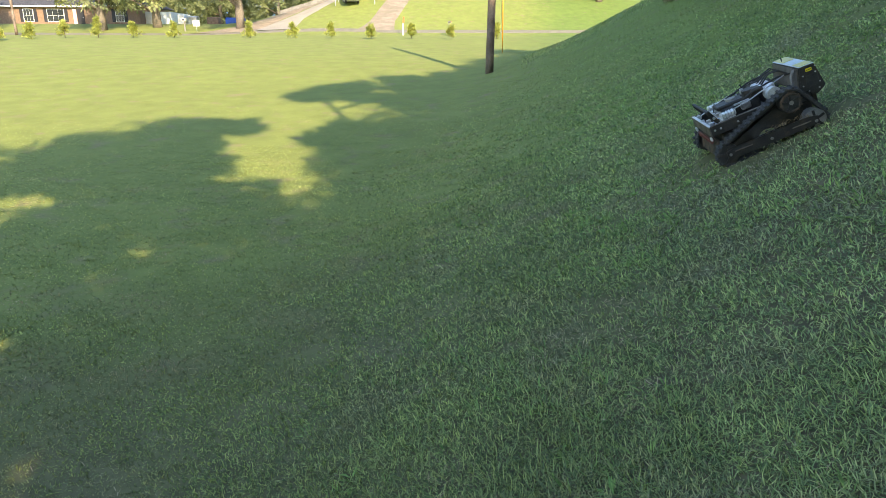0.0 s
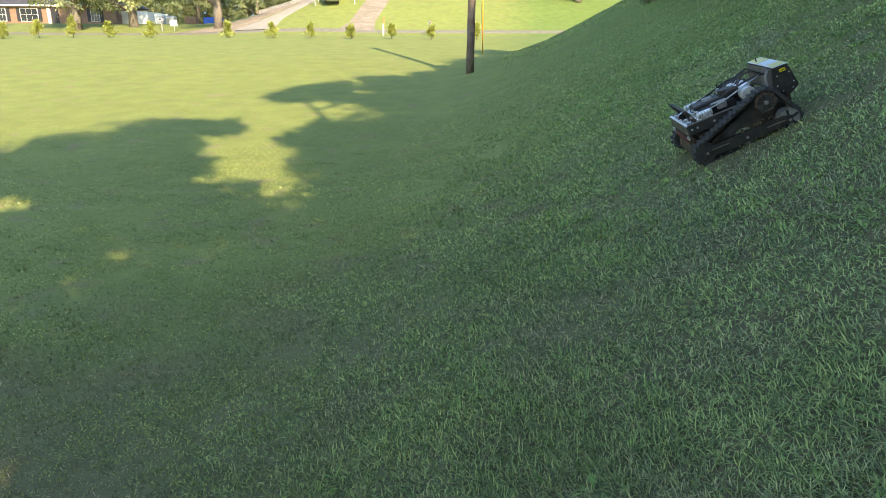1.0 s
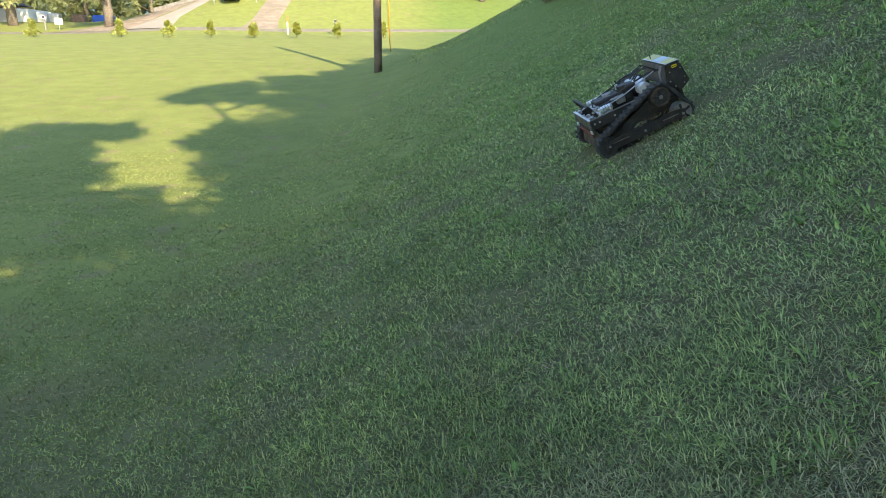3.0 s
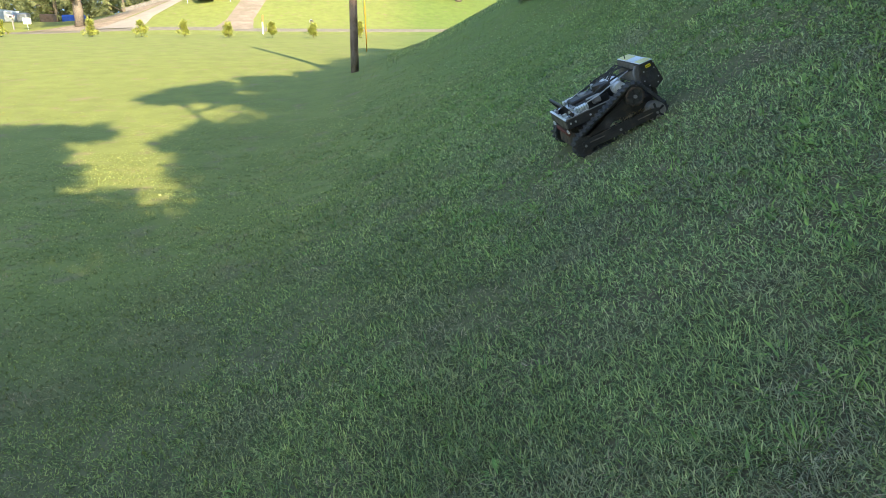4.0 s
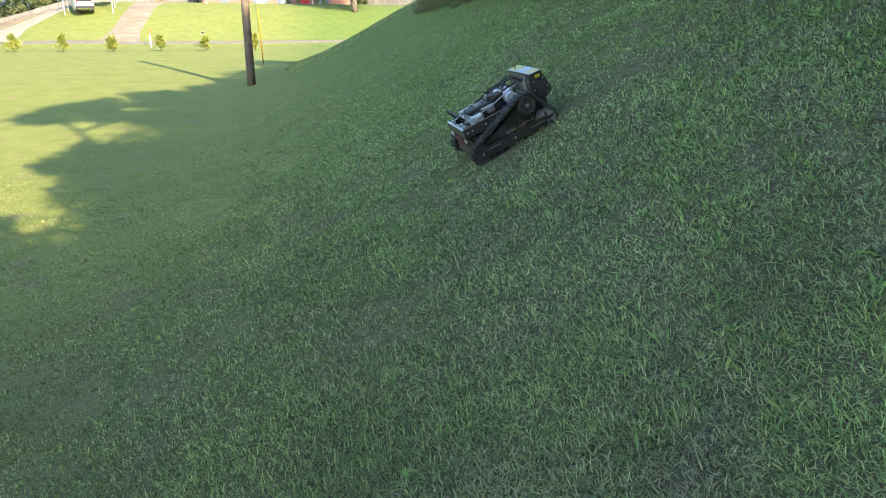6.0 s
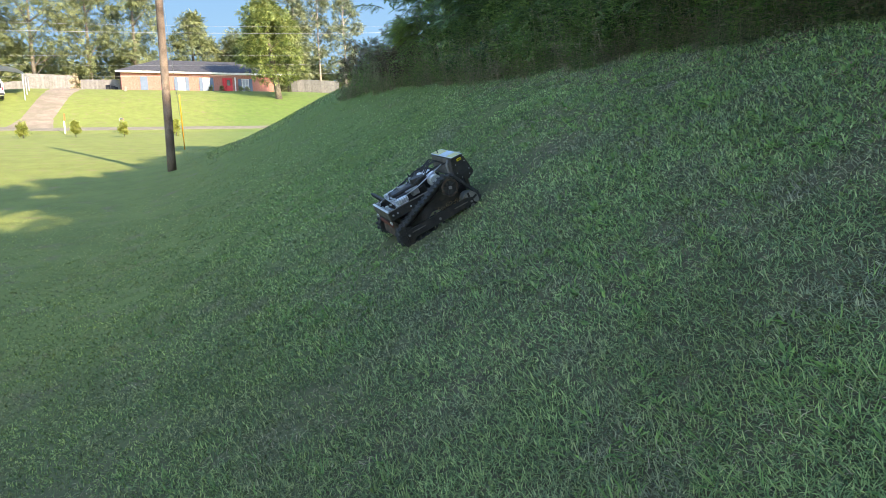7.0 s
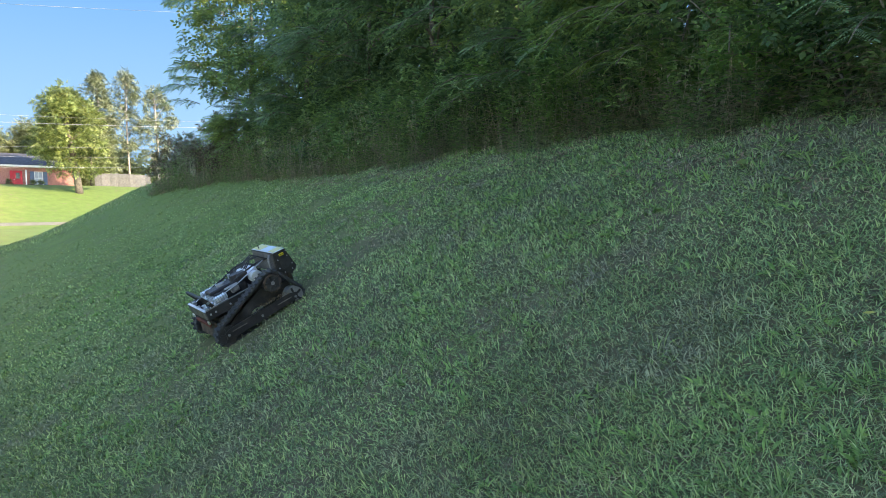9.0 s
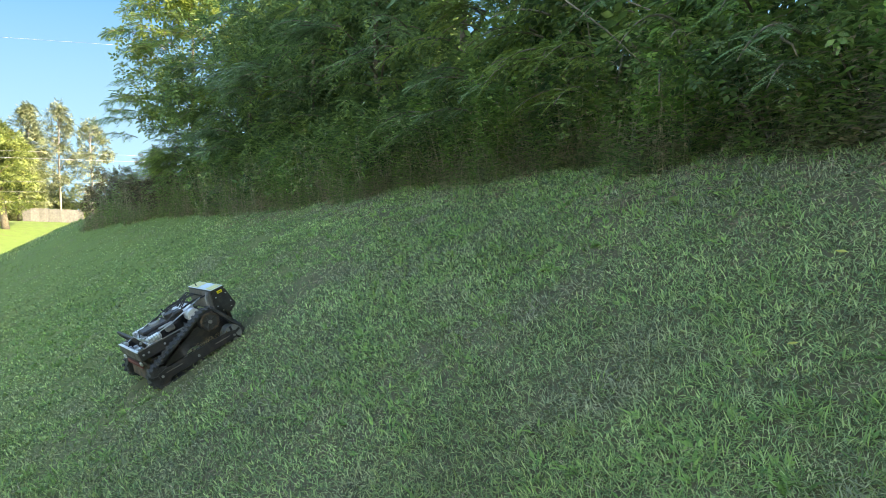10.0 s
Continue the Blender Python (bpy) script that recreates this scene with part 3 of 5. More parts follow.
def weeds(name, n, label, material, h0, h1, off0, off1, v0, v1, leaf, per):
    """Tall upright weeds with leaves all the way up their stalks, along the edge of the wood."""
    VV, FF, k = [], [], 0
    v = RNG.uniform(v0, v1, n)
    u = np.interp(v, EDGE_V, EDGE_U) + RNG.uniform(off0, off1, n)
    c, s = math.cos(BANK_AZ), math.sin(BANK_AZ)
    u = u + ragged(u * c + v * s, -u * s + v * c) * 0.6
    x, y = u * c + v * s, -u * s + v * c
    z = land(x, y)
    h = RNG.uniform(h0, h1, n)
    t = np.tile(np.linspace(0.12, 1, per), (n, 1))
    lx, ly = RNG.normal(size=(n, 1)) * 0.26, RNG.normal(size=(n, 1)) * 0.26
    P = np.stack([x[:, None] + lx * t * h[:, None], y[:, None] + ly * t * h[:, None], z[:, None] + t * h[:, None]], -1).reshape(-1, 3)
    th = (np.arange(per) * 2.4)[None] + RNG.uniform(0, 6, (n, 1))
    ax = np.stack([np.cos(th), np.sin(th), np.full_like(th, 0.35)], -1).reshape(-1, 3)
    V, F = spread(LEAF * np.array([1, 0.55, 1]), LEAF_F, P, ax, np.tile([0, 0, 1.0], (len(P), 1)), leaf * RNG.uniform(0.6, 1.2, len(P)))
    base = np.stack([x, y, z - 0.02], -1)
    tip = np.stack([x + lx[:, 0] * h, y + ly[:, 0] * h, z + h], -1)
    w = np.array([0.003, 0, 0])
    S = np.stack([base - w, base + w, tip + w * .3, tip - w * .3], 1).reshape(-1, 3)
    SF = np.arange(n * 4).reshape(n, 4) + len(V)
    return tagged(arrays(name, np.concatenate([V, S]), np.concatenate([F, SF]), material), label, "weeds", kind="stuff")


for A, B in (((5.98, 3.4, 2.77), (6.09, 2.67, 1.97)), ((6.19, 2.87, 2.69), (6.21, 2.39, 2.3)), ((5.29, 1.19, 1.62), (5.16, 1.07, 1.44)), ((5.7, 1.75, 1.0), (5.85, 2.02, 1.37))):
    A, B = Vector(A), Vector(B)
    mid = A.lerp(B, 0.5) + Vector((0.01, -0.015, 0.02))
    tagged(tube("dead_branch", [B + (A - B) * 1.5 + Vector((0.04, 0, 0.02)), A, mid, B], 0.013, M_TWIG, None, 7, 0.45), "bare grey dead branch sticking out of the thicket", "branch", "dead branches")

LONG_FROND, LONG_FROND_F = frond_template(9, 1.0, 0.19, 0.092)


def bough(u, v, z, reach, n, size, material, label, turn=0.0, drop=0.5):
    """A branch that reaches out of the trees over the grass, with feathered leaves on both sides along it."""
    x, y = on_bank(u, v)
    z0 = land1(x, y) + z
    out = Vector((-math.cos(BANK_AZ + turn), math.sin(BANK_AZ + turn), 0))
    side = Vector((-out.y, out.x, 0))
    pts = [Vector((x, y, z0)) + out * reach * t + Vector((0, 0, reach * (0.35 * t - drop * t * t))) for t in [k / 6 for k in range(7)]]
    ob = empty("leafy_bough", Matrix.Translation(pts[0]), label, "branch", "boughs over the grass")
    tube("branch", [p - pts[0] for p in pts], 0.014, M_BARK, ob, 6, 0.35)
    P, ax, up = [], [], []
    for k in range(n):
        t = 0.12 + 0.88 * (k + RNG.random() * 0.6) / n
        i = min(5, int(t * 6))
        p = pts[i].lerp(pts[i + 1], t * 6 - i) - pts[0]
        for sg in (1, -1):
            P.append(p), ax.append(out * RNG.uniform(0.3, 1.0) + side * sg * RNG.uniform(0.5, 1.1) + Vector((0, 0, RNG.uniform(-0.45, 0.25)))), up.append(Vector((0, 0, 1)) + Vector(RNG.normal(size=3)) * 0.22 + out * 0.35)
    V, F = spread(LONG_FROND, LONG_FROND_F, np.array(P), np.array(ax), np.array(up), size * RNG.uniform(0.7, 1.2, len(P)) * np.tile(np.linspace(1.0, 0.75, n).repeat(2), 1))
    arrays("foliage", V, F, material, ob)
    return ob


for k in range(110):
    v = RNG.uniform(0.2, 21.5)
    edge = float(np.interp(v, EDGE_V, EDGE_U))
    lo = 1.0 if v < 8 else 0.6
    mt, lab = ((M_LEAF_A, "drooping locust bough with feathered green leaves"), (M_LEAF_C, "dark drooping bough with feathered leaves"), (M_LEAF_B, "bright green bough with feathered leaves"))[(0, 1, 0, 2, 1)[k % 5]]
    zz = lo + 4.6 * RNG.random() ** 1.1
    bough(edge + RNG.uniform(1.0, 1.7) - 0.06 * zz, v, zz, RNG.uniform(0.7, 1.25), 10, 0.33 if v < 12 else 0.42, mt, lab, RNG.uniform(-0.9, 0.9), RNG.uniform(0.45, 0.9))
# the boughs that stand out: layers of feathered leaves on several twigs
for u, v, z, n, size, mt, lab in (
        (5.35, 4.80, 1.45, 7, .36, M_LEAF_B, "large hanging locust bough over the grass"), (5.05, 3.10, 0.85, 3, .24, M_LEAF_B, "small bough with light from above put in its pale green leaves"), (5.60, 6.20, 1.15, 4, .36, M_LEAF_D, "blue-green hanging bough of feathered leaves"),
        (5.6, 6.35, 2.15, 6, .38, M_LEAF_B, "bright green bough with feathered leaves"), (5.85, 8.10, 2.55, 4, .38, M_LEAF_D, "blue-green bough of feathered leaves"), (5.95, 9.15, 2.15, 4, .38, M_LEAF_A, "drooping locust bough with feathered green leaves"),
        (5.75, 13.4, 2.8, 6, .45, M_LEAF_D, "blue-green bough of feathered leaves"), (5.50, 18.6, 1.5, 8, .55, M_LEAF_B, "bright green bough with feathered leaves"), (5.65, 15.3, 1.7, 5, .45, M_LEAF_D, "blue-green bough of feathered leaves"),
        (5.25, 4.15, 0.95, 5, .32, M_LEAF_B, "drooping locust bough with feathered green leaves"), (5.90, 10.6, 3.1, 5, .42, M_LEAF_D, "blue-green bough of feathered leaves"), (5.75, 7.30, 0.95, 3, .34, M_LEAF_A, "drooping locust bough with feathered green leaves"),
        (4.80, 1.70, 0.55, 2, .30, M_LEAF_D, "narrow grey-green shoot leaning over the grass"), (4.95, 2.30, 1.25, 3, .30, M_LEAF_A, "drooping locust bough with feathered green leaves")):
    for _ in range(n):
        bough(u + 0.35 + RNG.uniform(-.15, .15), v + RNG.uniform(-.35, .35), z + RNG.uniform(-0.3, 0.35), RNG.uniform(0.7, 1.0), 11, size * 0.86, mt, lab, RNG.uniform(-0.6, 0.6), RNG.uniform(0.45, 0.8))
# the sunlit crown at the end of the trees
for k in range(60):
    X = RNG.uniform(-1.2, 1.2)
    bough(6.6 + X + RNG.uniform(-0.3, 0.5), 22.2 + RNG.uniform(-1.6, 1.2), 1.6 + 6.0 * RNG.random(), RNG.uniform(0.7, 1.3), 12, 0.40, M_LEAF_B if k % 3 else M_LEAF_A, "sunlit locust bough with feathered leaves", RNG.uniform(-1.5, 0.8), RNG.uniform(0.3, 0.7))

weeds("tall_weeds", 700, "tall leafy green weeds along the wood's edge", M_WEED, 0.4, 1.3, 0.05, 0.9, -2, 24, 0.13, 18)
weeds("tall_stalks", 150, "tall upright weeds with narrow leaves before the trees", M_LEAF_A, 0.9, 1.7, 0.3, 0.8, 5, 16, 0.14, 34)
weeds("dry_stalks", 2400, "dry brown weed stalks along the wood's edge", M_DRY, 0.25, 1.3, 0.0, 0.65, -2, 24, 0.075, 5)
weeds("low_weeds", 3400, "low mixed weeds where the mown grass ends", M_LOWWEED, 0.08, 0.40, 0.0, 0.7, -3, 25, 0.085, 6)

# ---------- far side of the street ----------
def far_tree(x, y, h, r, low, label, m=M_LEAF_FAR, n=84, per=26, size=1.15, clump=2.1, tr=0.35, name="tree", kind="spray", bark=M_BARK):
    return tree(x, y, h, r, low, label, m, kind, n, per, size, clump, tr, "trees beyond the street", name=name, bark=bark)


for x, y, h, r, low, lab in ((-16.5, 112, 17, 6.0, 1, "tall broadleaf tree with pale trunk behind the fence"), (-9, 110, 16.5, 5.4, 1, "tall broadleaf tree with pale trunk behind the fence"),
                             (-2, 112, 16, 5.0, 1, "rounded green broadleaf tree behind the house"), (4.2, 110, 17.5, 4.0, 1, "tall slim broadleaf tree behind the house"),
                             (12.6, 112, 11.5, 3.6, 1, "rounded green broadleaf tree behind the house"), (19.5, 114, 9.5, 3.6, 0.5, "low green tree behind the house"),
                             (-26, 110, 16, 6, 1, "tall broadleaf tree behind the driveway"), (-36, 112, 15, 6, 1, "tall broadleaf tree behind the driveway")):
    far_tree(x, y, h * 1.1, r * 1.05, low, lab, n=100, per=36, clump=1.4, size=0.66)
# the low green of the woods behind them
WN = 6500
WX, WY = RNG.uniform(-60, 60, WN), RNG.uniform(116, 126, WN)
WZ = land(WX, WY) + RNG.random(WN) ** 1.3 * (7 + 1.5 * np.sin(WX * 0.4))
WV, WF = spread(SPRAY, SPRAY_F, np.stack([WX, WY, WZ], -1), RNG.normal(size=(WN, 3)), np.tile([0, 0, 1.0], (WN, 1)) + RNG.normal(size=(WN, 3)) * 0.4, RNG.uniform(1.2, 2.4, WN))
tagged(arrays("far_woods", WV, WF, M_LEAF_FAR), "dense green woods far behind the houses", "woods", kind="stuff")
tree(18.9, 82, 11.6, 3.7, 2.6, "leafy oak tree standing on the hill lawn", M_OAK, "spray", 110, 46, 0.6, 1.0, 0.42, "trees beyond the street", lean=(-1.4, 0))
for x, y, h, r, lab in ((28.4, 110, 18.5, 2.6, "tall conical pine tree"), (33.2, 112, 20, 2.2, "tall thin-crowned pine tree with bare trunk"), (37.8, 112, 18, 3.2, "tall pine tree with open crown"), (27, 108, 12, 3.4, "green tree below the pines"), (24.6, 100, 10, 3.0, "green tree beside the fence"), (22.6, 104, 13, 3.2, "green tree behind the oak")):
    far_tree(x, y, h, r, (6.0 if x > 33 else 2.0) if h > 15 else 1.0, lab, M_PINE if h > 15 else M_LEAF_FAR, 56 if x > 33 else 100, 30, 0.62, 1.0, 0.22, "pine_tree" if h > 15 else "tree", bark=M_PALEBARK if h > 15 else M_BARK)
for x, y, h, r, low in ((-22.3, 76, 12, 5.0, 4.2), (-38.2, 77, 11, 4.0, 2.4), (-33.2, 80, 12, 4.5, 2.8), (-54, 76, 10, 3.6, 1.5)):
    far_tree(x, y, h, r, low, "big shade tree in the front garden across the street", M_LEAF_FAR, 50, 40, 0.9, 1.5, 0.55)
# scrub where the bank ends
for u, v, h in ((6.2, 26.5, 2.2), (7.5, 27.5, 2.6), (5.4, 25.0, 1.5), (8.5, 26, 3.0)):
    X, Y = on_bank(u, v)
    shrub(X, Y, h, 1.0, "grey-brown thorny scrub at the end of the bank", M_SCRUB, "spray", 12, 40, 0.22, name="scrub")
    shrub(X + 0.5, Y - 0.8, h * 0.9, 1.0, "dull green scrub at the end of the bank", M_LEAF_FAR, "spray", 12, 40, 0.22, name="scrub")


# ---------- houses ----------
def gable_bm(x0, x1, y0, y1, z, rise, over, hip):
    bm = bmesh.new()
    a = [bm.verts.new(p) for p in ((x0 - over, y0 - over, z), (x1 + over, y0 - over, z), (x1 + over, y1 + over, z), (x0 - over, y1 + over, z))]
    ym = (y0 + y1) / 2
    r = [bm.verts.new((x0 + hip, ym, z + rise)), bm.verts.new((x1 - hip, ym, z + rise))]
    for f in ((a[0], a[1], r[1], r[0]), (a[1], a[2], r[1]), (a[2], a[3], r[0], r[1]), (a[3], a[0], r[0]), (a[3], a[2], a[1], a[0])):
        bm.faces.new(f)
    return bm


def window(house, x, y, z, w, h, shutters=None, panes=2, glass=M_GLASS):
    win = part("window", box((x, y, z), (w, 0.10, h), 0.01), M_WHITE, house, "white window frame")
    for i in range(panes):
        for j in range(2):
            part("pane", box((x + (i + 0.5) * (w - 0.1) / panes - (w - 0.1) / 2, y - 0.055, z + (j - 0.5) * (h - 0.1) / 2), ((w - 0.1) / panes - 0.03, 0.02, (h - 0.1) / 2 - 0.03)), glass, win)
    if shutters:
        for s in (-1, 1):
            part("shutter", box((x + s * (w / 2 + 0.24), y - 0.01, z), (0.42, 0.08, h), 0.01), shutters, house)


def house(name, x0, x1, y, depth, z, wall_h, rise, brick, label, hip):
    root = empty(name, Matrix.Identity(4), label, "house")
    part("wall", box(((x0 + x1) / 2, y + depth / 2, z + wall_h / 2 - 0.6), (x1 - x0, depth, wall_h + 1.2), 0.02), brick, root, "brick walls")
    part("roof", gable_bm(x0, x1, y, y + depth, z + wall_h + 0.15, rise, 0.55, hip), M_ROOF, root, "dark grey shingle roof")
    part("fascia", box(((x0 + x1) / 2, y - 0.45, z + wall_h + 0.05), (x1 - x0 + 1.15, 0.12, 0.22), 0.01), M_WHITE, root, "white fascia board")
    part("soffit", box(((x0 + x1) / 2, y - 0.2, z + wall_h - 0.03), (x1 - x0, 0.45, 0.05)), M_WHITE, root)
    return root


HZ = 6.85
far_house = house("brick_house", 1.6, 20.9, 90, 10, HZ, 2.55, 2.0, M_BRICK, "low orange-brick ranch house with dark roof and red door", 4.6)
part("panel", box((4.15, 89.97, HZ + 1.15), (0.85, 0.1, 1.9), 0.01), M_SHUTTER, far_house, "grey-blue shutter panel")
window(far_house, 8.5, 89.97, HZ + 1.05, 0.85, 2.0, M_SHUTTER, glass=M_CURTAIN)
window(far_house, 11.5, 89.97, HZ + 1.05, 0.85, 2.0, M_SHUTTER, glass=M_CURTAIN)
window(far_house, 16.4, 89.97, HZ + 1.2, 0.9, 1.6, M_SHUTTER, glass=M_CURTAIN)
door = part("door", box((14.25, 89.93, HZ + 1.02), (0.95, 0.1, 2.04), 0.02), M_RED, far_house, "bright red front door")
part("pane", box((14.25, 89.87, HZ + 1.45), (0.4, 0.03, 0.7)), M_GLASS, door)
part("doorknob", cyl((13.88, 89.88, HZ + 1.0), (13.88, 89.80, HZ + 1.0), 0.04), M_STEEL, door)
part("side_panel", box((13.62, 89.95, HZ + 1.02), (0.28, 0.08, 2.04)), M_RED, far_house)
part("porch_post", box((15.0, 89.3, HZ + 1.0), (0.12, 0.12, 2.2)), M_WHITE, far_house)
part("white_panel", box((20.5, 89.96, HZ + 1.0), (0.7, 0.1, 2.0), 0.01), M_WHITE, far_house)
part("step", box((14.2, 89.3, HZ - 0.1), (1.8, 1.2, 0.2), 0.02), M_CONC, far_house)
for x in (12.0, 13.2, 15.6, 16.5):
    shrub(x, 89.2, 0.7, 0.35, "small foundation shrub by the brick house", M_LEAF_FAR, "spray", 7, 20, 0.2, "foundation shrubs", "shrub")

LZ = 3.1
left_house = house("tan_house", -64, -38.6, 88, 10, LZ, 2.3, 2.0, M_BRICK_L, "low tan-brick house with dark roof and black shutters", 3.0)
for x, w in ((-52.9, 1.3), (-49.4, 2.2), (-41.2, 1.1), (-58, 1.6)):
    window(left_house, x, 87.97, LZ + 1.25, w, 1.6, M_DARKSH, 3)
ldoor = part("door", box((-46.2, 87.95, LZ + 1.0), (0.9, 0.1, 2.0), 0.02), M_DARKSH, left_house, "dark front door")
part("side_light", box((-46.95, 87.95, LZ + 1.0), (0.35, 0.1, 2.0)), M_WHITE, left_house)
part("doorknob", cyl((-45.85, 87.9, LZ + 1.0), (-45.85, 87.8, LZ + 1.0), 0.04), M_STEEL, ldoor)
wing = part("wing", box((-37.0, 93, LZ + 0.6), (3.4, 7, 2.4), 0.02), M_WHITE, left_house, "pale gabled side wing")


# ---------- poles, wires, markers ----------
def pole(x, y, h, r, label, lean=(0, 0), name="utility_pole", hardware=True):
    z = land1(x, y) - 0.15
    root = empty(name, Matrix.Translation((x, y, z)), label, "utility pole")
    tube("shaft", [(lean[0] * t, lean[1] * t, (h + 0.15) * t) for t in [i / 6 for i in range(7)]], r, M_POLE, root, 16, 0.72)
    if hardware:
        for k in range(3):
            part("insulator", cyl((lean[0] - 0.15, lean[1] - 0.02, h - 0.15 - 0.5 * k), (lean[0] + 0.18, lean[1] - 0.02, h - 0.15 - 0.5 * k), 0.045, 0.03, 10), M_STEEL, root, "pale insulator")
    return root


def wire(pts, r, label, group="overhead wires"):
    a, b = Vector(pts[0]), Vector(pts[1])
    sag = pts[2]
    curve = [a.lerp(b, t) - Vector((0, 0, sag * 4 * t * (1 - t))) for t in [i / 16 for i in range(17)]]
    ob = tube("overhead_wire", curve, r, M_WIRE, None, 5)
    return tagged(ob, label, "wire", group)


pole(1.98, 27.0, 9.3, 0.165, "weathered brown wooden utility pole standing in the lawn", (0.13, 0.1))
pole(-44.6, 71.5, 9.0, 0.15, "pale wooden utility pole across the street")
for z0, z1, r in ((12.5, 13.4, 0.011), (11.75, 12.7, 0.02), (9.65, 10.3, 0.010), (9.0, 9.25, 0.008), (7.8, 8.2, 0.010)):
    wire(((-44.6, 73.5, z0 - 1.0), (90.4, 76.5, 2 * (z1 + 2) - z0 + 1.0), 2.0), r, "pale overhead wire along the street")
wire(((2.1, 27.1, land1(2, 27) + 9.1), (60, 20, 19), 1.2), 0.005, "thin overhead wire from the wooden pole")
tagged(tube("guy_wire", [(2.1, 27.1, land1(2, 27) + 8.6), (3.42, 37.2, land1(3.42, 37.2) + 0.05)], 0.008, M_WIRE, None, 5), "thin steel guy wire from the wooden pole", "wire")
guard = tube("guy_marker", [Vector((3.42, 37.2, land1(3.42, 37.2) - 0.05)).lerp(Vector((3.28, 36.0, land1(3.42, 37.2) + 2.75)), t) for t in (0, .25, .5, .75, 1)], 0.028, M_YELLOW, None, 10)
tagged(guard, "yellow plastic guy wire marker standing in the lawn", "marker")

# red and white marker post
mk = empty("marker_post", Matrix.Translation((-3.7, 67.2, land1(-3.7, 67.2))), "white marker post with an orange top by the street", "marker")
part("post", box((0, 0, 0.55), (0.12, 0.05, 1.1), 0.01), M_WHITE, mk)
part("top", box((0.06, 0, 1.4), (0.12, 0.05, 0.65), 0.01, Euler((0, radians(4), 0)).to_matrix()), M_ORANGE, mk, "orange marker top")


def mailbox(x, y, label, dark=False):
    z = land1(x, y)
    root = empty("mailbox", Matrix.Translation((x, y, z)), label, "mailbox", "mailboxes")
    part("post", box((0, 0, 0.55), (0.12, 0.12, 1.1), 0.01), M_WHITE if dark else M_FENCE, root)
    bm = bmesh.new()
    prof = [(-0.16, 0)] + [(-0.16 * math.cos(a), 0.16 + 0.14 * math.sin(a)) for a in [math.pi * i / 8 for i in range(9)]] + [(0.16, 0)]
    rings = [[bm.verts.new((px_, yy, 1.1 + pz)) for px_, pz in prof] for yy in (-0.28, 0.28)]
    for k in range(len(prof)):
        j = (k + 1) % len(prof)
        bm.faces.new((rings[0][k], rings[0][j], rings[1][j], rings[1][k]))
    bm.faces.new(rings[0][::-1])
    bm.faces.new(rings[1])
    bx = part("box", bm, M_WHITE if not dark else M_STEEL, root)
    part("flag", box((0.18, -0.1, 1.32), (0.02, 0.05, 0.2)), M_RED, bx, "red flag")
    part("front", box((0, -0.29, 1.24), (0.26, 0.02, 0.22), 0.01), M_DARKSH, bx, "dark mailbox door")
    return root


mailbox(0.88, 66.6, "white mailbox on a post beside the street", True)
mailbox(-28.6, 76.2, "pale mailbox on a wooden post across the street")
sg = empty("yard_sign", Matrix.Translation((-27.3, 76.2, land1(-27.3, 76.2))), "small white yard sign beside the mailbox", "sign")
part("board", box((0, 0, 0.85), (0.75, 0.03, 0.6), 0.01), M_WHITE, sg)
part("stake", box((0, 0.02, 0.3), (0.04, 0.02, 0.6)), M_STEEL, sg)

# row of young evergreens
for x, y, h in ((-30.3, 46.5, 1.2), (-29.4, 48.7, 1.15), (-27.5, 49.7, 1.35), (-25.4, 50.4, 1.7), (-23.1, 51, 1.2), (-20.0, 51, 1.25), (-14.3, 51, 1.2), (-11.1, 51, 1.2), (-8.24, 51, 1.15), (-5.15, 50.2, 1.2), (-2.17, 50.4, 1.15), (0.77, 49.6, 1.0), (4.1, 49.8, 1.15)):
    root = empty("young_evergreen", Matrix.Translation((x, y, land1(x, y) - 0.05)), "small yellow-green evergreen shrub planted in a row", "shrub", "row of young evergreens")
    tube("stem", [(0, 0, 0), (0.02, 0, h * 0.5), (0, 0, h * 0.9)], 0.025, M_BARK, root, 6, 0.4)
    c = [(RNG.normal() * 0.18 * (1.2 - t), RNG.normal() * 0.18 * (1.2 - t), h * (0.18 + 0.75 * t)) for t in RNG.random(26)]
    crown("foliage", root, c, 0.19 * RNG.uniform(0.7, 1.2, 26), 22, 0.165, M_SHRUB, "spray", -0.6, 0.2)


# ---------- carport, van, fences ----------
def board_fence(x0, y0, x1, y1, h, label, n):
    root = empty("board_fence", Matrix.Identity(4), label, "fence", "board fences")
    me = box((0, 0, 0), ((math.hypot(x1 - x0, y1 - y0) / n) * 0.96, 0.03, 1.0), 0.004)
    first = part("board", me, M_FENCE, root)
    ang = math.atan2(y1 - y0, x1 - x0)
    for i in range(n):
        t = (i + 0.5) / n
        x, y = x0 + (x1 - x0) * t, y0 + (y1 - y0) * t
        ob = first if i == 0 else new("board", first.data)
        ob.parent = root
        hh = h + RNG.uniform(-0.03, 0.03)
        ob.matrix_world = Matrix.Translation((x, y, land1(x, y) + hh / 2 - 0.1)) @ Matrix.Rotation(ang, 4, "Z") @ Matrix.Diagonal((1, 1, hh, 1))
    return root


board_fence(-22, 94, -9, 93, 1.2, "long weathered board fence behind the driveway", 50)
board_fence(-9, 93, -3.5, 95, 2.1, "weathered board fence beside the driveway", 20)
board_fence(-3.0, 96, 1.5, 95, 1.7, "weathered board fence joined to the brick house", 18)
board_fence(22.5, 90, 28, 86, 1.7, "weathered board fence below the trees", 22)

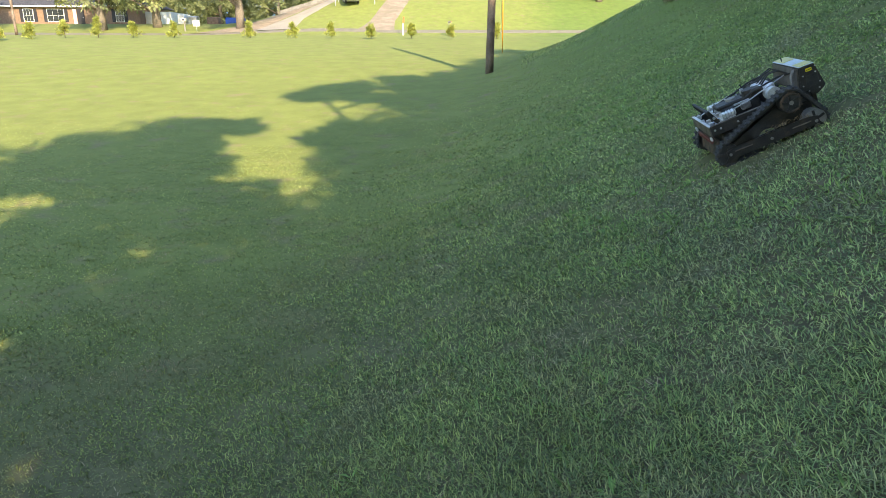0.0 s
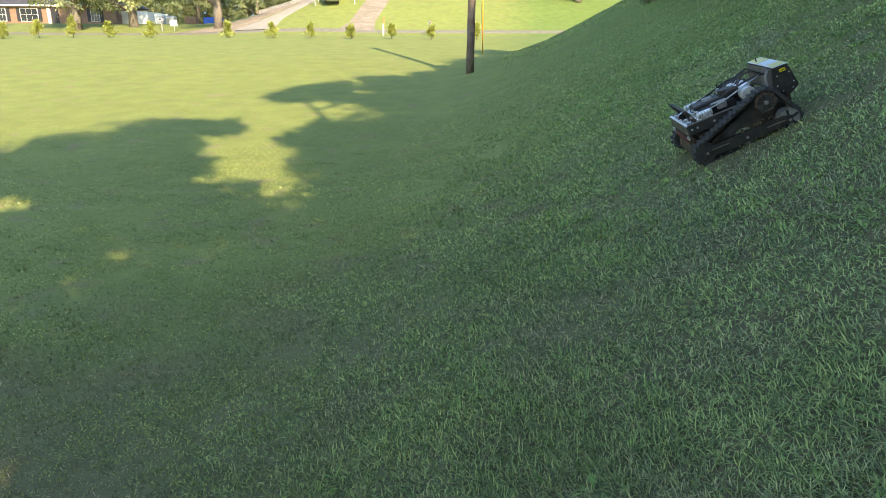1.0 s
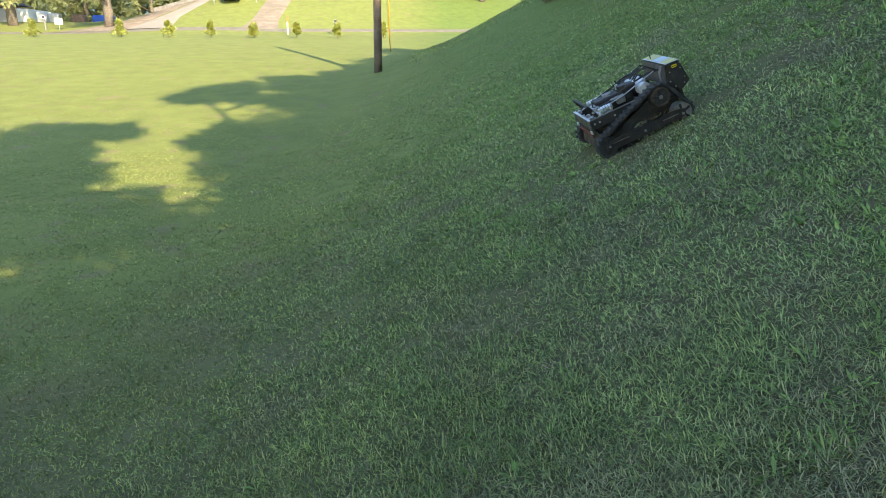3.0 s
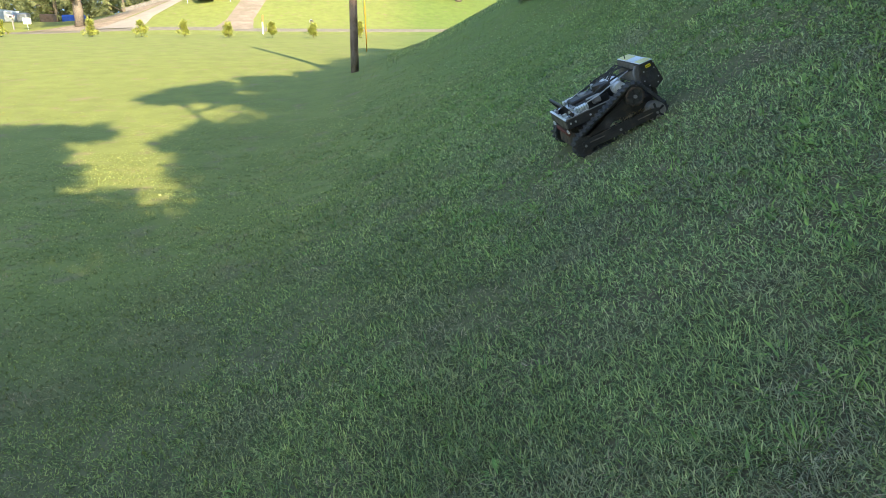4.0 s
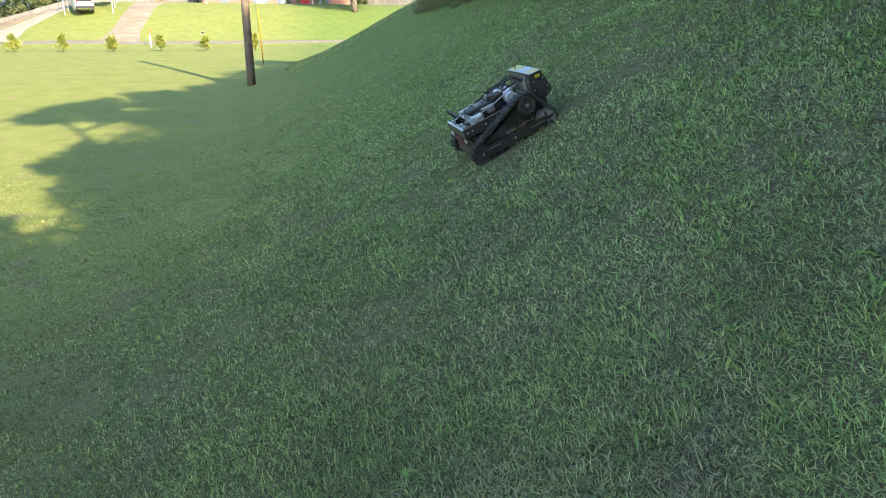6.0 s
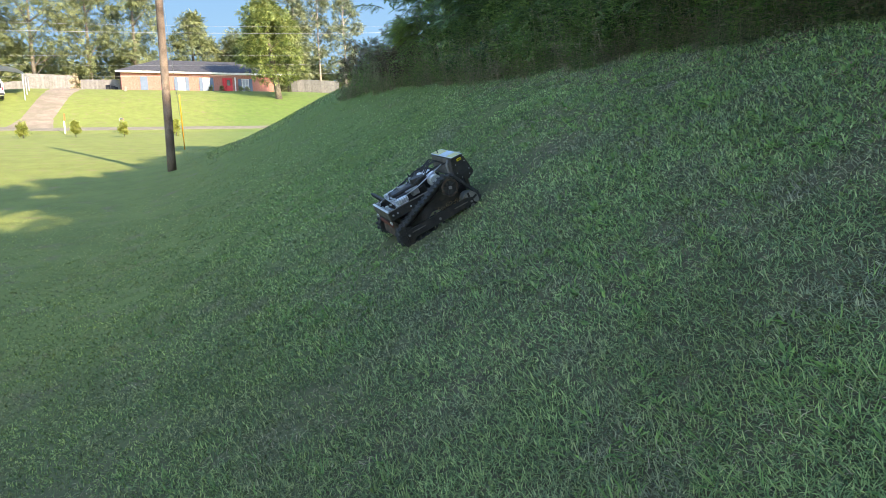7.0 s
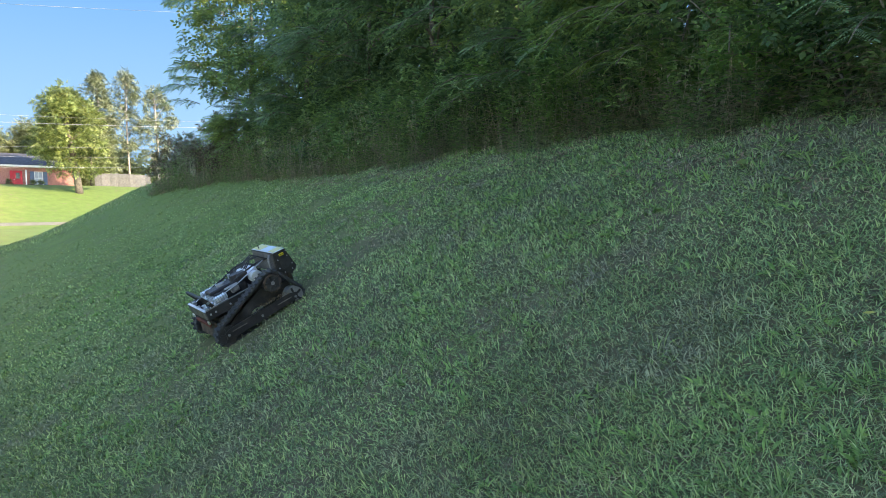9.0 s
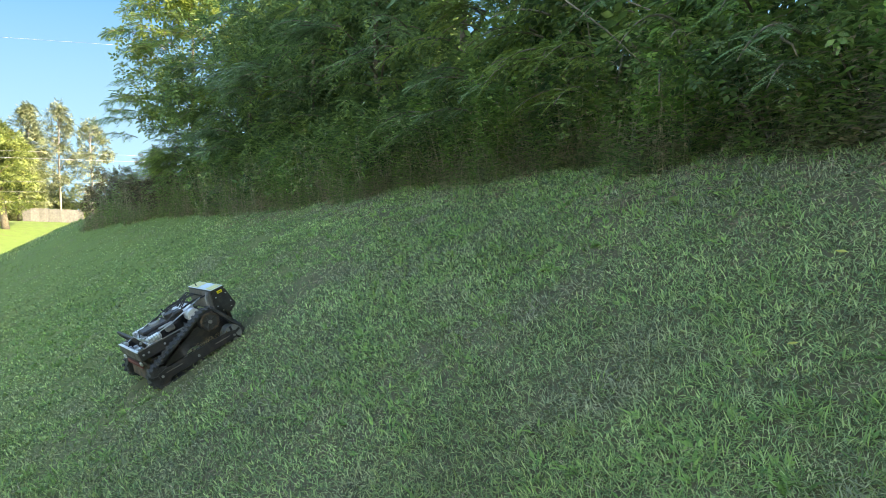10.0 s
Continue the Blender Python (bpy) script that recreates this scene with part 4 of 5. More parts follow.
cz = land1(-10.0, 82.0)
cp = empty("carport", Matrix.Translation((-10.0, 82.0, cz)), "grey steel carport frame with a curved roof", "carport")
for x in (-2.3, 2.3):
    for y in (-1.5, 1.0, 3.5):
        part("post", cyl((x, y, -0.6), (x, y, 2.3), 0.05, seg=8), M_STEEL, cp)
bm = bmesh.new()
arch = [[bm.verts.new((-2.4 * math.cos(math.pi * k / 12), y, 2.3 + 0.75 * math.sin(math.pi * k / 12))) for k in range(13)] for y in np.linspace(-1.7, 4.0, 9)]
for r1, r2 in zip(arch, arch[1:]):
    for k in range(12):
        bm.faces.new((r1[k], r1[k + 1], r2[k + 1], r2[k]))
bmesh.ops.solidify(bm, geom=list(bm.faces), thickness=0.04)
part("roof", bm, M_STEEL, cp)

vz = land1(-10.6, 81.0)
van = empty("van", Matrix.Translation((-10.6, 81.4, vz)) @ Matrix.Rotation(radians(12), 4, "Z"), "white delivery van parked under a steel carport", "van")
vb = box((0, 0, 1.05), (1.75, 4.2, 1.5), 0.15)
part("body", add_box(vb, (0, 0.4, 1.85), (1.6, 3.2, 0.5), 0.12), M_VAN, van)
part("windshield", box((0, -2.06, 1.35), (1.4, 0.12, 0.6), 0.04), M_GLASS, van, "dark rear window")
part("bumper", box((0, -2.12, 0.5), (1.7, 0.2, 0.25), 0.04), M_DARKSH, van)
for x in (-0.72, 0.72):
    part("tail_light", box((x, -2.1, 1.0), (0.14, 0.08, 0.35), 0.02), M_RED, van)
    for y in (-1.3, 1.4):
        w = part("wheel", cyl((x - 0.12, y, 0.33), (x + 0.12, y, 0.33), 0.33, seg=18), M_TYRE, van)
        part("rim", cyl((x - 0.13, y, 0.33), (x + 0.13, y, 0.33), 0.19, seg=12), M_STEEL, w)

# things beside the fence
for x, y, s in ((0.1, 92.5, 0.55), (0.7, 92.6, 0.5), (1.0, 92.3, 0.4)):
    part_ob = part("dark_bin", cyl((x, y, land1(x, y) - 0.1), (x, y, land1(x, y) + s * 1.3), s * 0.45, s * 0.5, 12), M_DARKSH)
    tagged(part_ob, "dark round bin beside the board fence", "bin", "bins by the fence")
shrub(-3.4, 91, 2.0, 0.6, "dry tan ornamental shrub beside the gravel driveway", M_STRAW, "spray", 12, 30, 0.25, "shrubs by the driveway", "shrub")
px0 = empty("planter", Matrix.Translation((1.9, 86, land1(1.9, 86))), "pale stone planter on the hill lawn", "planter")
part("urn", cyl((0, 0, -0.05), (0, 0, 0.5), 0.12, 0.22, 14), M_CONC, px0)
part("base", box((0, 0, 0.05), (0.36, 0.36, 0.1), 0.02), M_CONC, px0)
# blue tarp and boxes by the far house
for x, y, w, h, m, lab in ((-27.0, 90, 2.4, 0.9, M_BLUE, "blue tarpaulin over a heap beside the house"), (-30, 90.5, 1.6, 1.0, M_BRICK_L, "brown wooden crate beside the house"), (-32.5, 90, 1.2, 1.1, M_STEEL, "grey metal box beside the house"), (-34, 90.2, 1.0, 1.3, M_WHITE, "white appliance standing beside the house")):
    ob = part("covered_heap" if m is M_BLUE else "crate", box((x, y, land1(x, y) + h / 2 - 0.05), (w, 1.2, h), 0.12), m)
    tagged(ob, lab, "heap" if m is M_BLUE else "crate")

# ---------- the mower ----------
def hull_track(circles, grow):
    """Outline of a belt round wheels: the convex hull of grown circles, in x, z."""
    pts = []
    for x, z, r in circles:
        pts += [(x + (r + grow) * math.cos(a), z + (r + grow) * math.sin(a)) for a in [2 * math.pi * k / 28 for k in range(28)]]
    pts = sorted(set(pts))
    def half(seq):
        out = []
        for p in seq:
            while len(out) > 1 and (out[-1][0] - out[-2][0]) * (p[1] - out[-2][1]) - (out[-1][1] - out[-2][1]) * (p[0] - out[-2][0]) <= 0:
                out.pop()
            out.append(p)
        return out
    a, b = half(pts), half(pts[::-1])
    return a[:-1] + b[:-1]


def resample(loop, n):
    L = [0]
    for p, q in zip(loop, loop[1:] + loop[:1]):
        L.append(L[-1] + math.hypot(q[0] - p[0], q[1] - p[1]))
    out = []
    for i in range(n):
        s = L[-1] * i / n
        k = max(j for j in range(len(loop)) if L[j] <= s)
        p, q = loop[k], loop[(k + 1) % len(loop)]
        t = (s - L[k]) / (L[k + 1] - L[k])
        out.append((p[0] + (q[0] - p[0]) * t, p[1] + (q[1] - p[1]) * t))
    return out


def wheel_part(name, x, y0, y1, z, r, material, parent, label="", hub=True):
    w = part(name, cyl((x, y0, z), (x, y1, z), r, seg=26), material, parent, label)
    s = 1 if y1 > y0 else -1
    if hub:
        bm = bmesh.new()
        for k in range(5):
            a = 2 * math.pi * k / 5 + 0.3
            add_box(bm, (x + math.cos(a) * r * 0.5, y1 + s * 0.004, z + math.sin(a) * r * 0.5), (r * 0.8, 0.012, r * 0.22), 0.002, Euler((0, -a, 0)).to_matrix())
        part("spoke", bm, M_BLACK, w)
        part("hub", cyl((x, y1, z), (x, y1 + s * 0.018, z), r * 0.2, seg=12), M_CASTING, w)
    return w


def mower():
    f, up = Vector((-0.898, 0.125, -0.423)).normalized(), Vector((-0.427, -0.012, 0.904))
    left = up.cross(f).normalized()
    up = f.cross(left)
    X0, Y0 = 3.03, 6.13
    m = Matrix(((f.x, left.x, up.x, X0), (f.y, left.y, up.y, Y0), (f.z, left.z, up.z, land1(X0, Y0) + 0.004), (0, 0, 0, 1))) @ Matrix.Scale(0.86, 4)
    root = empty("tracked_mower", m, "dirty black remote-controlled tracked mower on the grass bank", "mower")
    wheels = ((0.42, 0.125, 0.10), (-0.44, 0.135, 0.11), (-0.27, 0.40, 0.115))
    for s in (1, -1):
        yi, yo = s * 0.355, s * 0.488
        inner, outer = resample(hull_track(wheels, 0.0), 120), resample(hull_track(wheels, 0.022), 120)
        bm = bmesh.new()
        rings = [[bm.verts.new((p[0], y, p[1])) for y, p in ((yi, a), (yo, a), (yo, b), (yi, b))] for a, b in zip(inner, outer)]
        for r1, r2 in zip(rings, rings[1:] + rings[:1]):
            for k in range(4):
                bm.faces.new((r1[k], r1[(k + 1) % 4], r2[(k + 1) % 4], r2[k]))
        bmesh.ops.recalc_face_normals(bm, faces=bm.faces)
        belt = part("track", bm, M_TYRE, root, "dirty black rubber track")
        lugs = resample(hull_track(wheels, 0.022), 46)
        lug = bmesh.new()
        for k, p in enumerate(lugs):
            q = lugs[(k + 1) % 46]
            ang = math.atan2(q[1] - p[1], q[0] - p[0])
            for h in (0, 1):
                add_box(lug, (p[0] + 0.012 * (h - .5), (yi + yo) / 2 + s * (0.04 if h else -0.04), p[1]), (0.026, 0.065, 0.036), 0.004, Euler((0, -ang, 0)).to_matrix())
        part("lug", lug, M_TYRE, belt)
        wheel_part("idler_wheel", 0.42, s * 0.36, s * 0.48, 0.125, 0.104, M_BLACK, root, "dirty black idler wheel")
        wheel_part("idler_wheel", -0.44, s * 0.36, s * 0.48, 0.135, 0.108, M_CASTING, root, "worn grey idler wheel")
        wheel_part("road_wheel", 0.02, s * 0.36, s * 0.47, 0.125, 0.108, M_CHROME, root, "small chrome road wheel")
        spr = wheel_part("sprocket", -0.27, s * 0.38, s * 0.478, 0.395, 0.108, M_TYRE, root, "dark drive sprocket with five spokes")
        bm = bmesh.new()
        for k in range(28):
            a0, a1 = 2 * math.pi * k / 28, 2 * math.pi * (k + 1) / 28
            q = [bm.verts.new((-0.27 + math.cos(a) * r, s * y, 0.395 + math.sin(a) * r)) for a, r, y in ((a0, 0.078, 0.482), (a1, 0.078, 0.482), (a1, 0.096, 0.490), (a0, 0.096, 0.490), (a0, 0.106, 0.478), (a1, 0.106, 0.478))]
            bm.faces.new(q[:4]), bm.faces.new((q[3], q[2], q[5], q[4]))
        part("rim_ring", bm, M_RUST, spr, "rusty brown sprocket rim")
        for k in range(12):
            a = 2 * math.pi * k / 12
            part("tooth", box((-0.27 + math.cos(a) * 0.098, s * 0.484, 0.395 + math.sin(a) * 0.098), (0.03, 0.012, 0.02), 0.002, Euler((0, -a, 0)).to_matrix()), M_RUST, spr)
        # beam that carries the wheels, plate behind it, mud on the ledge
        bm = bmesh.new()
        prof = [(0.45, 0.085), (0.45, 0.165), (0.36, 0.185), (-0.38, 0.195), (-0.47, 0.17), (-0.47, 0.10), (-0.38, 0.085), (0.36, 0.075)]
        a = [bm.verts.new((x, s * 0.486, z)) for x, z in prof]
        b = [bm.verts.new((x, s * 0.500, z)) for x, z in prof]
        bm.faces.new(a), bm.faces.new(b[::-1])
        for k in range(8):
            bm.faces.new((a[k], b[k], b[(k + 1) % 8], a[(k + 1) % 8]))
        bmesh.ops.recalc_face_normals(bm, faces=bm.faces)
        beam = part("side_beam", bm, M_BLACK, root, "black steel beam along the track")
        for bx in (0.42, 0.0, -0.44):
            part("axle_bolt", cyl((bx, s * 0.498, 0.125), (bx, s * 0.512, 0.125), 0.016, seg=6), M_CASTING, beam)
        for bx in (0.28, -0.3):
            part("adjuster", cyl((bx - 0.09, s * 0.508, 0.145), (bx + 0.09, s * 0.505, 0.145), 0.006, seg=8), M_DUSTY, beam)
        bm = bmesh.new()
        tri = [(0.40, 0.16), (-0.42, 0.17), (-0.27, 0.44)]
        a = [bm.verts.new((x, s * 0.372, z)) for x, z in tri]
        b = [bm.verts.new((x, s * 0.358, z)) for x, z in tri]
        bm.faces.new(a), bm.faces.new(b[::-1])
        for k in range(3):
            bm.faces.new((a[k], b[k], b[(k + 1) % 3], a[(k + 1) % 3]))
        part("side_plate", bm, M_BLACK, root, "dirty black side plate inside the track")
        n = 260
        P = np.stack([RNG.uniform(-0.40, 0.06, n), s * RNG.uniform(0.40, 0.485, n), 0.195 + 0.02 * RNG.random(n)], -1)
        ax = RNG.normal(size=(n, 3)) * np.array([1, 1, 0.35])
        V, F = spread(LEAF * np.array([1, 0.3, 1]), LEAF_F, P, ax, np.tile([0, 0, 1.0], (n, 1)), RNG.uniform(0.02, 0.05, n))
        arrays("grass_litter", V, F, M_CLIP, root)
    # chassis and cutting deck
    part("chassis", box((-0.05, 0, 0.20), (0.92, 0.62, 0.20), 0.015), M_BLACK, root)
    part("deck_front", box((0.475, 0, 0.17), (0.03, 0.62, 0.20), 0.008, Euler((0, radians(-12), 0)).to_matrix()), M_RUST, root, "dirty brown front flap of the cutting deck")
    part("deck_strip", box((0.50, 0, 0.262), (0.02, 0.56, 0.025), 0.004), M_REDSTRIP, root, "faded red strip with ragged teeth")
    for k in range(14):
        part("strip_tooth", box((0.508, -0.26 + k * 0.04, 0.243), (0.012, 0.018, 0.02), 0.002), M_REDSTRIP, root)
    # front tray: sheet walls open to the top
    tray = part("front_tray", box((0.15, 0.34, 0.387), (0.71, 0.014, 0.107), 0.003), M_BLACK, root, "black folded steel tray round the engine")
    part("tray_side", box((0.15, -0.34, 0.387), (0.71, 0.014, 0.107), 0.003), M_BLACK, tray)
    part("tray_front", box((0.505, 0, 0.385), (0.014, 0.694, 0.105), 0.003), M_DUSTY, tray, "dusty worn steel front plate")
    part("tray_lip", box((0.497, 0, 0.442), (0.03, 0.70, 0.010), 0.003), M_ALU, tray, "bare worn steel lip")
    part("tray_floor", box((0.15, 0, 0.337), (0.70, 0.67, 0.012), 0.002), M_BLACK, tray)
    for s in (1, -1):
        part("tray_rim", box((0.15, s * 0.337, 0.443), (0.70, 0.03, 0.008), 0.002), M_DUSTY, tray)
        for bx in (0.46, 0.40, 0.22, 0.02):
            part("bolt", cyl((bx, s * 0.345, 0.39), (bx, s * 0.357, 0.39), 0.012, seg=6), M_STEEL, tray)
        part("corner_gusset", box((0.485, s * 0.31, 0.41), (0.03, 0.06, 0.05), 0.004), M_DUSTY, tray)
        part("side_lamp", box((0.512, s * 0.30, 0.30), (0.018, 0.06, 0.04), 0.004), M_ALU, tray, "small pale bracket plate")
    # handle bracket at the front
    hb = part("front_bracket", box((0.425, 0.27, 0.51), (0.04, 0.018, 0.17), 0.004, Euler((0, radians(28), 0)).to_matrix()), M_BLACK, root, "black upright bracket with a cross bar")
    part("bracket_arm", box((0.425, -0.27, 0.51), (0.04, 0.018, 0.17), 0.004, Euler((0, radians(28), 0)).to_matrix()), M_BLACK, hb)
    part("cross_bar", box((0.462, 0, 0.585), (0.03, 0.60, 0.022), 0.004), M_BLACK, hb)
    for s in (1, -1):
        part("pivot_bolt", cyl((0.42, s * 0.262, 0.50), (0.42, s * 0.292, 0.50), 0.016, seg=8), M_STEEL, hb)
    # engine
    eng = part("engine", box((0.10, 0.0, 0.40), (0.40, 0.30, 0.20), 0.02), M_BLACK, root, "black petrol engine block")
    part("fan_cover", cyl((-0.03, 0.06, 0.49), (-0.03, 0.06, 0.60), 0.075, 0.065, 18), M_BLACK, eng)
    part("head_cover", box((0.17, -0.02, 0.515), (0.30, 0.20, 0.045), 0.012), M_BLACK, eng)
    part("air_filter", box((-0.09, 0.10, 0.55), (0.13, 0.14, 0.10), 0.025), M_BLACK, eng)
    part("fuel_tank", box((-0.20, -0.03, 0.535), (0.18, 0.28, 0.09), 0.025), M_ALU, eng, "pale metal plate over the engine")
    part("muffler", cyl((-0.19, 0.20, 0.51), (-0.19, 0.335, 0.51), 0.07, seg=18), M_ALU, eng, "pale round canister")
    bm = bmesh.new()
    for k in range(7):
        add_box(bm, (0.31, 0.0, 0.35 + k * 0.022), (0.09, 0.22, 0.008), 0.001)
    part("cooling_fin", bm, M_ALU, eng)
    # linear actuators and rods
    for s, z in ((1, 0.475), (-1, 0.48)):
        act = part("actuator", box((0.27, s * 0.24, z), (0.16, 0.075, 0.06), 0.012), M_ALU, root, "silver aluminium linear actuator")
        rib = bmesh.new()
        for k in range(5):
            add_box(rib, (0.21 + 0.03 * k, s * 0.24, z + 0.001), (0.008, 0.083, 0.066), 0.002)
        part("rib", rib, M_STEEL, act)
        part("motor", cyl((0.36, s * 0.235, z - 0.045), (0.20, s * 0.235, z - 0.045), 0.032, seg=14), M_ALU, act)
        part("ram", cyl((0.36, s * 0.24, z - 0.01), (0.47, s * 0.24, z - 0.045), 0.012, seg=10), M_CHROME, act)
        part("knuckle", cyl((0.46, s * 0.265, z - 0.045), (0.46, s * 0.215, z - 0.045), 0.026, seg=10), M_STEEL, act)
        tube("rod", [(0.20, s * 0.25, z + 0.03), (0.02, s * 0.26, z + 0.06), (-0.14, s * 0.25, z + 0.10), (-0.36, s * 0.22, z + 0.15)], 0.007, M_STEEL, root, 7)
        tube("hose", [(0.16, s * 0.2, 0.5), (0.02, s * 0.18, 0.565), (-0.12, s * 0.2, 0.60), (-0.30, s * 0.17, 0.62), (-0.44, s * 0.16, 0.60)], 0.010, M_TYRE, root, 7)
    tube("cable", [(0.30, 0.1, 0.46), (0.36, 0.05, 0.50), (0.30, -0.1, 0.52), (0.1, -0.14, 0.56), (-0.1, -0.18, 0.58)], 0.007, M_TYRE, root, 6)
    # fittings on the engine
    part("recoil_cap", cyl((0.14, -0.02, 0.535), (0.14, -0.02, 0.56), 0.06, 0.05, 16), M_CASTING, eng)
    part("spark_plug", cyl((0.33, 0.05, 0.47), (0.39, 0.07, 0.50), 0.016, 0.01, 8), M_LABELS, eng)
    part("oil_filler", cyl((0.24, -0.15, 0.42), (0.27, -0.19, 0.47), 0.02, 0.024, 10), M_BLACK, eng)
    part("carburettor", box((0.06, 0.17, 0.47), (0.10, 0.06, 0.07), 0.012), M_CASTING, eng)
    part("linkage", box((0.10, 0.21, 0.53), (0.16, 0.012, 0.02), 0.003), M_STEEL, eng)
    for k in range(3):
        part("bolt", cyl((0.05 + 0.12 * k, -0.11, 0.535), (0.05 + 0.12 * k, -0.11, 0.55), 0.011, seg=6), M_STEEL, eng)
    for k, yy in enumerate((0.06, 0.0, -0.08, -0.14)):
        tube("wire_loom", [(-0.16, yy, 0.57), (-0.26, yy * 1.1, 0.66 - 0.01 * k), (-0.36, yy * 1.2, 0.66), (-0.45, yy * 1.25, 0.58)], 0.008, M_TYRE, root, 6)
    part("valve", cyl((0.0, -0.06, 0.545), (0.0, -0.06, 0.60), 0.025, 0.018, 10), M_STEEL, root)
    part("lever", cyl((-0.04, -0.12, 0.54), (-0.02, -0.14, 0.63), 0.008, seg=8), M_BLACK, root)
    # small parts in the tray
    for x, y, r in ((0.43, 0.08, 0.035), (0.41, -0.08, 0.03), (0.38, 0.15, 0.028), (0.45, -0.16, 0.025)):
        part("pulley", cyl((x, y, 0.34), (x, y, 0.41), r, r * 0.8, 12), M_ALU, root)
    # control box at the rear
    bm = bmesh.new()
    prof = [(-0.42, 0.44), (-0.46, 0.662), (-0.61, 0.655), (-0.665, 0.40), (-0.57, 0.34)]
    a = [bm.verts.new((x, 0.355, z)) for x, z in prof]
    b = [bm.verts.new((x, -0.355, z)) for x, z in prof]
    bm.faces.new(a), bm.faces.new(b[::-1])
    for k in range(5):
        bm.faces.new((a[k], b[k], b[(k + 1) % 5], a[(k + 1) % 5]))
    bmesh.ops.recalc_face_normals(bm, faces=bm.faces)
    bmesh.ops.bevel(bm, geom=list(bm.edges), offset=0.008, segments=2, affect="EDGES")
    cbx = part("control_box", bm, M_BLACK, root, "black control box with labels on its lid")
    part("front_panel", box((-0.436, 0, 0.555), (0.008, 0.66, 0.20), 0.002, Euler((0, radians(-10), 0)).to_matrix()), M_DUSTY, cbx, "dusty grey metal front panel")
    part("lid", box((-0.535, 0, 0.664), (0.148, 0.70, 0.008), 0.002, Euler((0, radians(-2.7), 0)).to_matrix()), M_LABELS, cbx, "silver lid")
    for y, w, m, lab in ((-0.215, 0.25, M_LABELY, "yellow warning label"), (0.255, 0.16, M_LABELY, "yellow warning label"), (0.04, 0.20, M_PRINT, "pale blue printed label")):
        part("lid_label", box((-0.535, y, 0.670), (0.125, w, 0.004), 0.001, Euler((0, radians(-2.7), 0)).to_matrix()), m, cbx, lab)
    stk = part("side_sticker", box((-0.545, 0.359, 0.615), (0.060, 0.006, 0.032), 0.002), M_STICK, cbx, "small yellow sticker")
    part("sticker_bar", box((-0.545, 0.363, 0.615), (0.045, 0.003, 0.007)), M_BLACK, stk)
    part("side_vent", box((-0.555, 0.357, 0.50), (0.12, 0.008, 0.12), 0.003), M_TYRE, cbx)
    for x, z in ((-0.48, 0.57), (-0.60, 0.57), (-0.46, 0.47), (-0.62, 0.46), (-0.61, 0.63), (-0.60, 0.40), (-0.50, 0.40)):
        part("rivet", cyl((x, 0.354, z), (x, 0.364, z), 0.007, seg=8), M_STEEL, cbx)
    part("rear_guard", box((-0.56, 0, 0.33), (0.05, 0.56, 0.18), 0.01), M_BLACK, root)
    tube("box_bracket", [(-0.43, 0.30, 0.66), (-0.39, 0.30, 0.60), (-0.38, 0.31, 0.50), (-0.37, 0.32, 0.40)], 0.014, M_CASTING, root, 8)
    tube("antenna", [(-0.50, -0.18, 0.665), (-0.50, -0.18, 0.72)], 0.006, M_TYRE, root, 6)


mower()

# ---------- grass ----------
def lush(x, y):
    """How well the grass grows: thin in worn patches, thick elsewhere."""
    return 0.55 * patches(x, y, 1.15, 3) + 0.45 * patches(x, y, 0.33, 5)


def bare(x, y):
    """Worn spots on the bank where soil and dead stalks show, 0 to 1."""
    return step(0.36, 0.27, 0.6 * patches(x, y, 0.42, 41) + 0.4 * patches(x, y, 1.6, 43)) * step(-2.0, 0.5, up_bank(x, y))


def off_mower(x, y):
    dx, dy = x - 3.03, y - 6.13
    return (np.abs(dx) > 0.38) | (np.abs(dy) > 0.33)


def sown(n, r0, r1, az0, az1, density):
    q = RNG.random(n)
    e = 2 - density
    r = (r0 ** e + q * (r1 ** e - r0 ** e)) ** (1 / e)
    a = np.radians(RNG.uniform(az0, az1, n))
    return r * np.sin(a), r * np.cos(a), r


def up_bank(x, y):
    return x * math.cos(BANK_AZ) - y * math.sin(BANK_AZ)


def in_mown(x, y):
    v = x * math.sin(BANK_AZ) + y * math.cos(BANK_AZ)
    return up_bank(x, y) < np.interp(v, EDGE_V, EDGE_U) + 0.75 + ragged(x, y) * 0.6 + 0.9 * RNG.random(np.shape(x)) ** 2


def blade_mesh(name, x, y, r, size, wid, tilt, material, label, th=None, waist=0.45):
    """Kite-shaped bowed blades standing on the ground."""
    n = len(x)
    z = land(x, y) - 0.006
    e = 0.1
    nrm = unit(np.stack([land(x - e, y) - land(x + e, y), land(x, y - e) - land(x, y + e), np.full(n, 2 * e)], -1))
    th = RNG.uniform(0, 2 * np.pi, n) if th is None else th
    side = unit(np.cross(np.stack([np.cos(th), np.sin(th), np.zeros(n)], -1), nrm))
    along = np.cross(nrm, side)
    V = np.zeros((n, 4, 3))
    base = np.stack([x, y, z], -1)
    for q, (t, s) in enumerate(((0, 0), (waist, 0.5), (1, 0), (waist, -0.5))):
        bend = tilt * (0.75 + 0.5 * t)
        V[:, q] = base + (along * np.sin(bend)[:, None] + nrm * np.cos(bend)[:, None]) * (size * t)[:, None] + side * (wid * s)[:, None]
    F = np.arange(n * 4).reshape(n, 4)
    return tagged(arrays(name, V.reshape(-1, 3), F, material), label, "grass", kind="stuff")


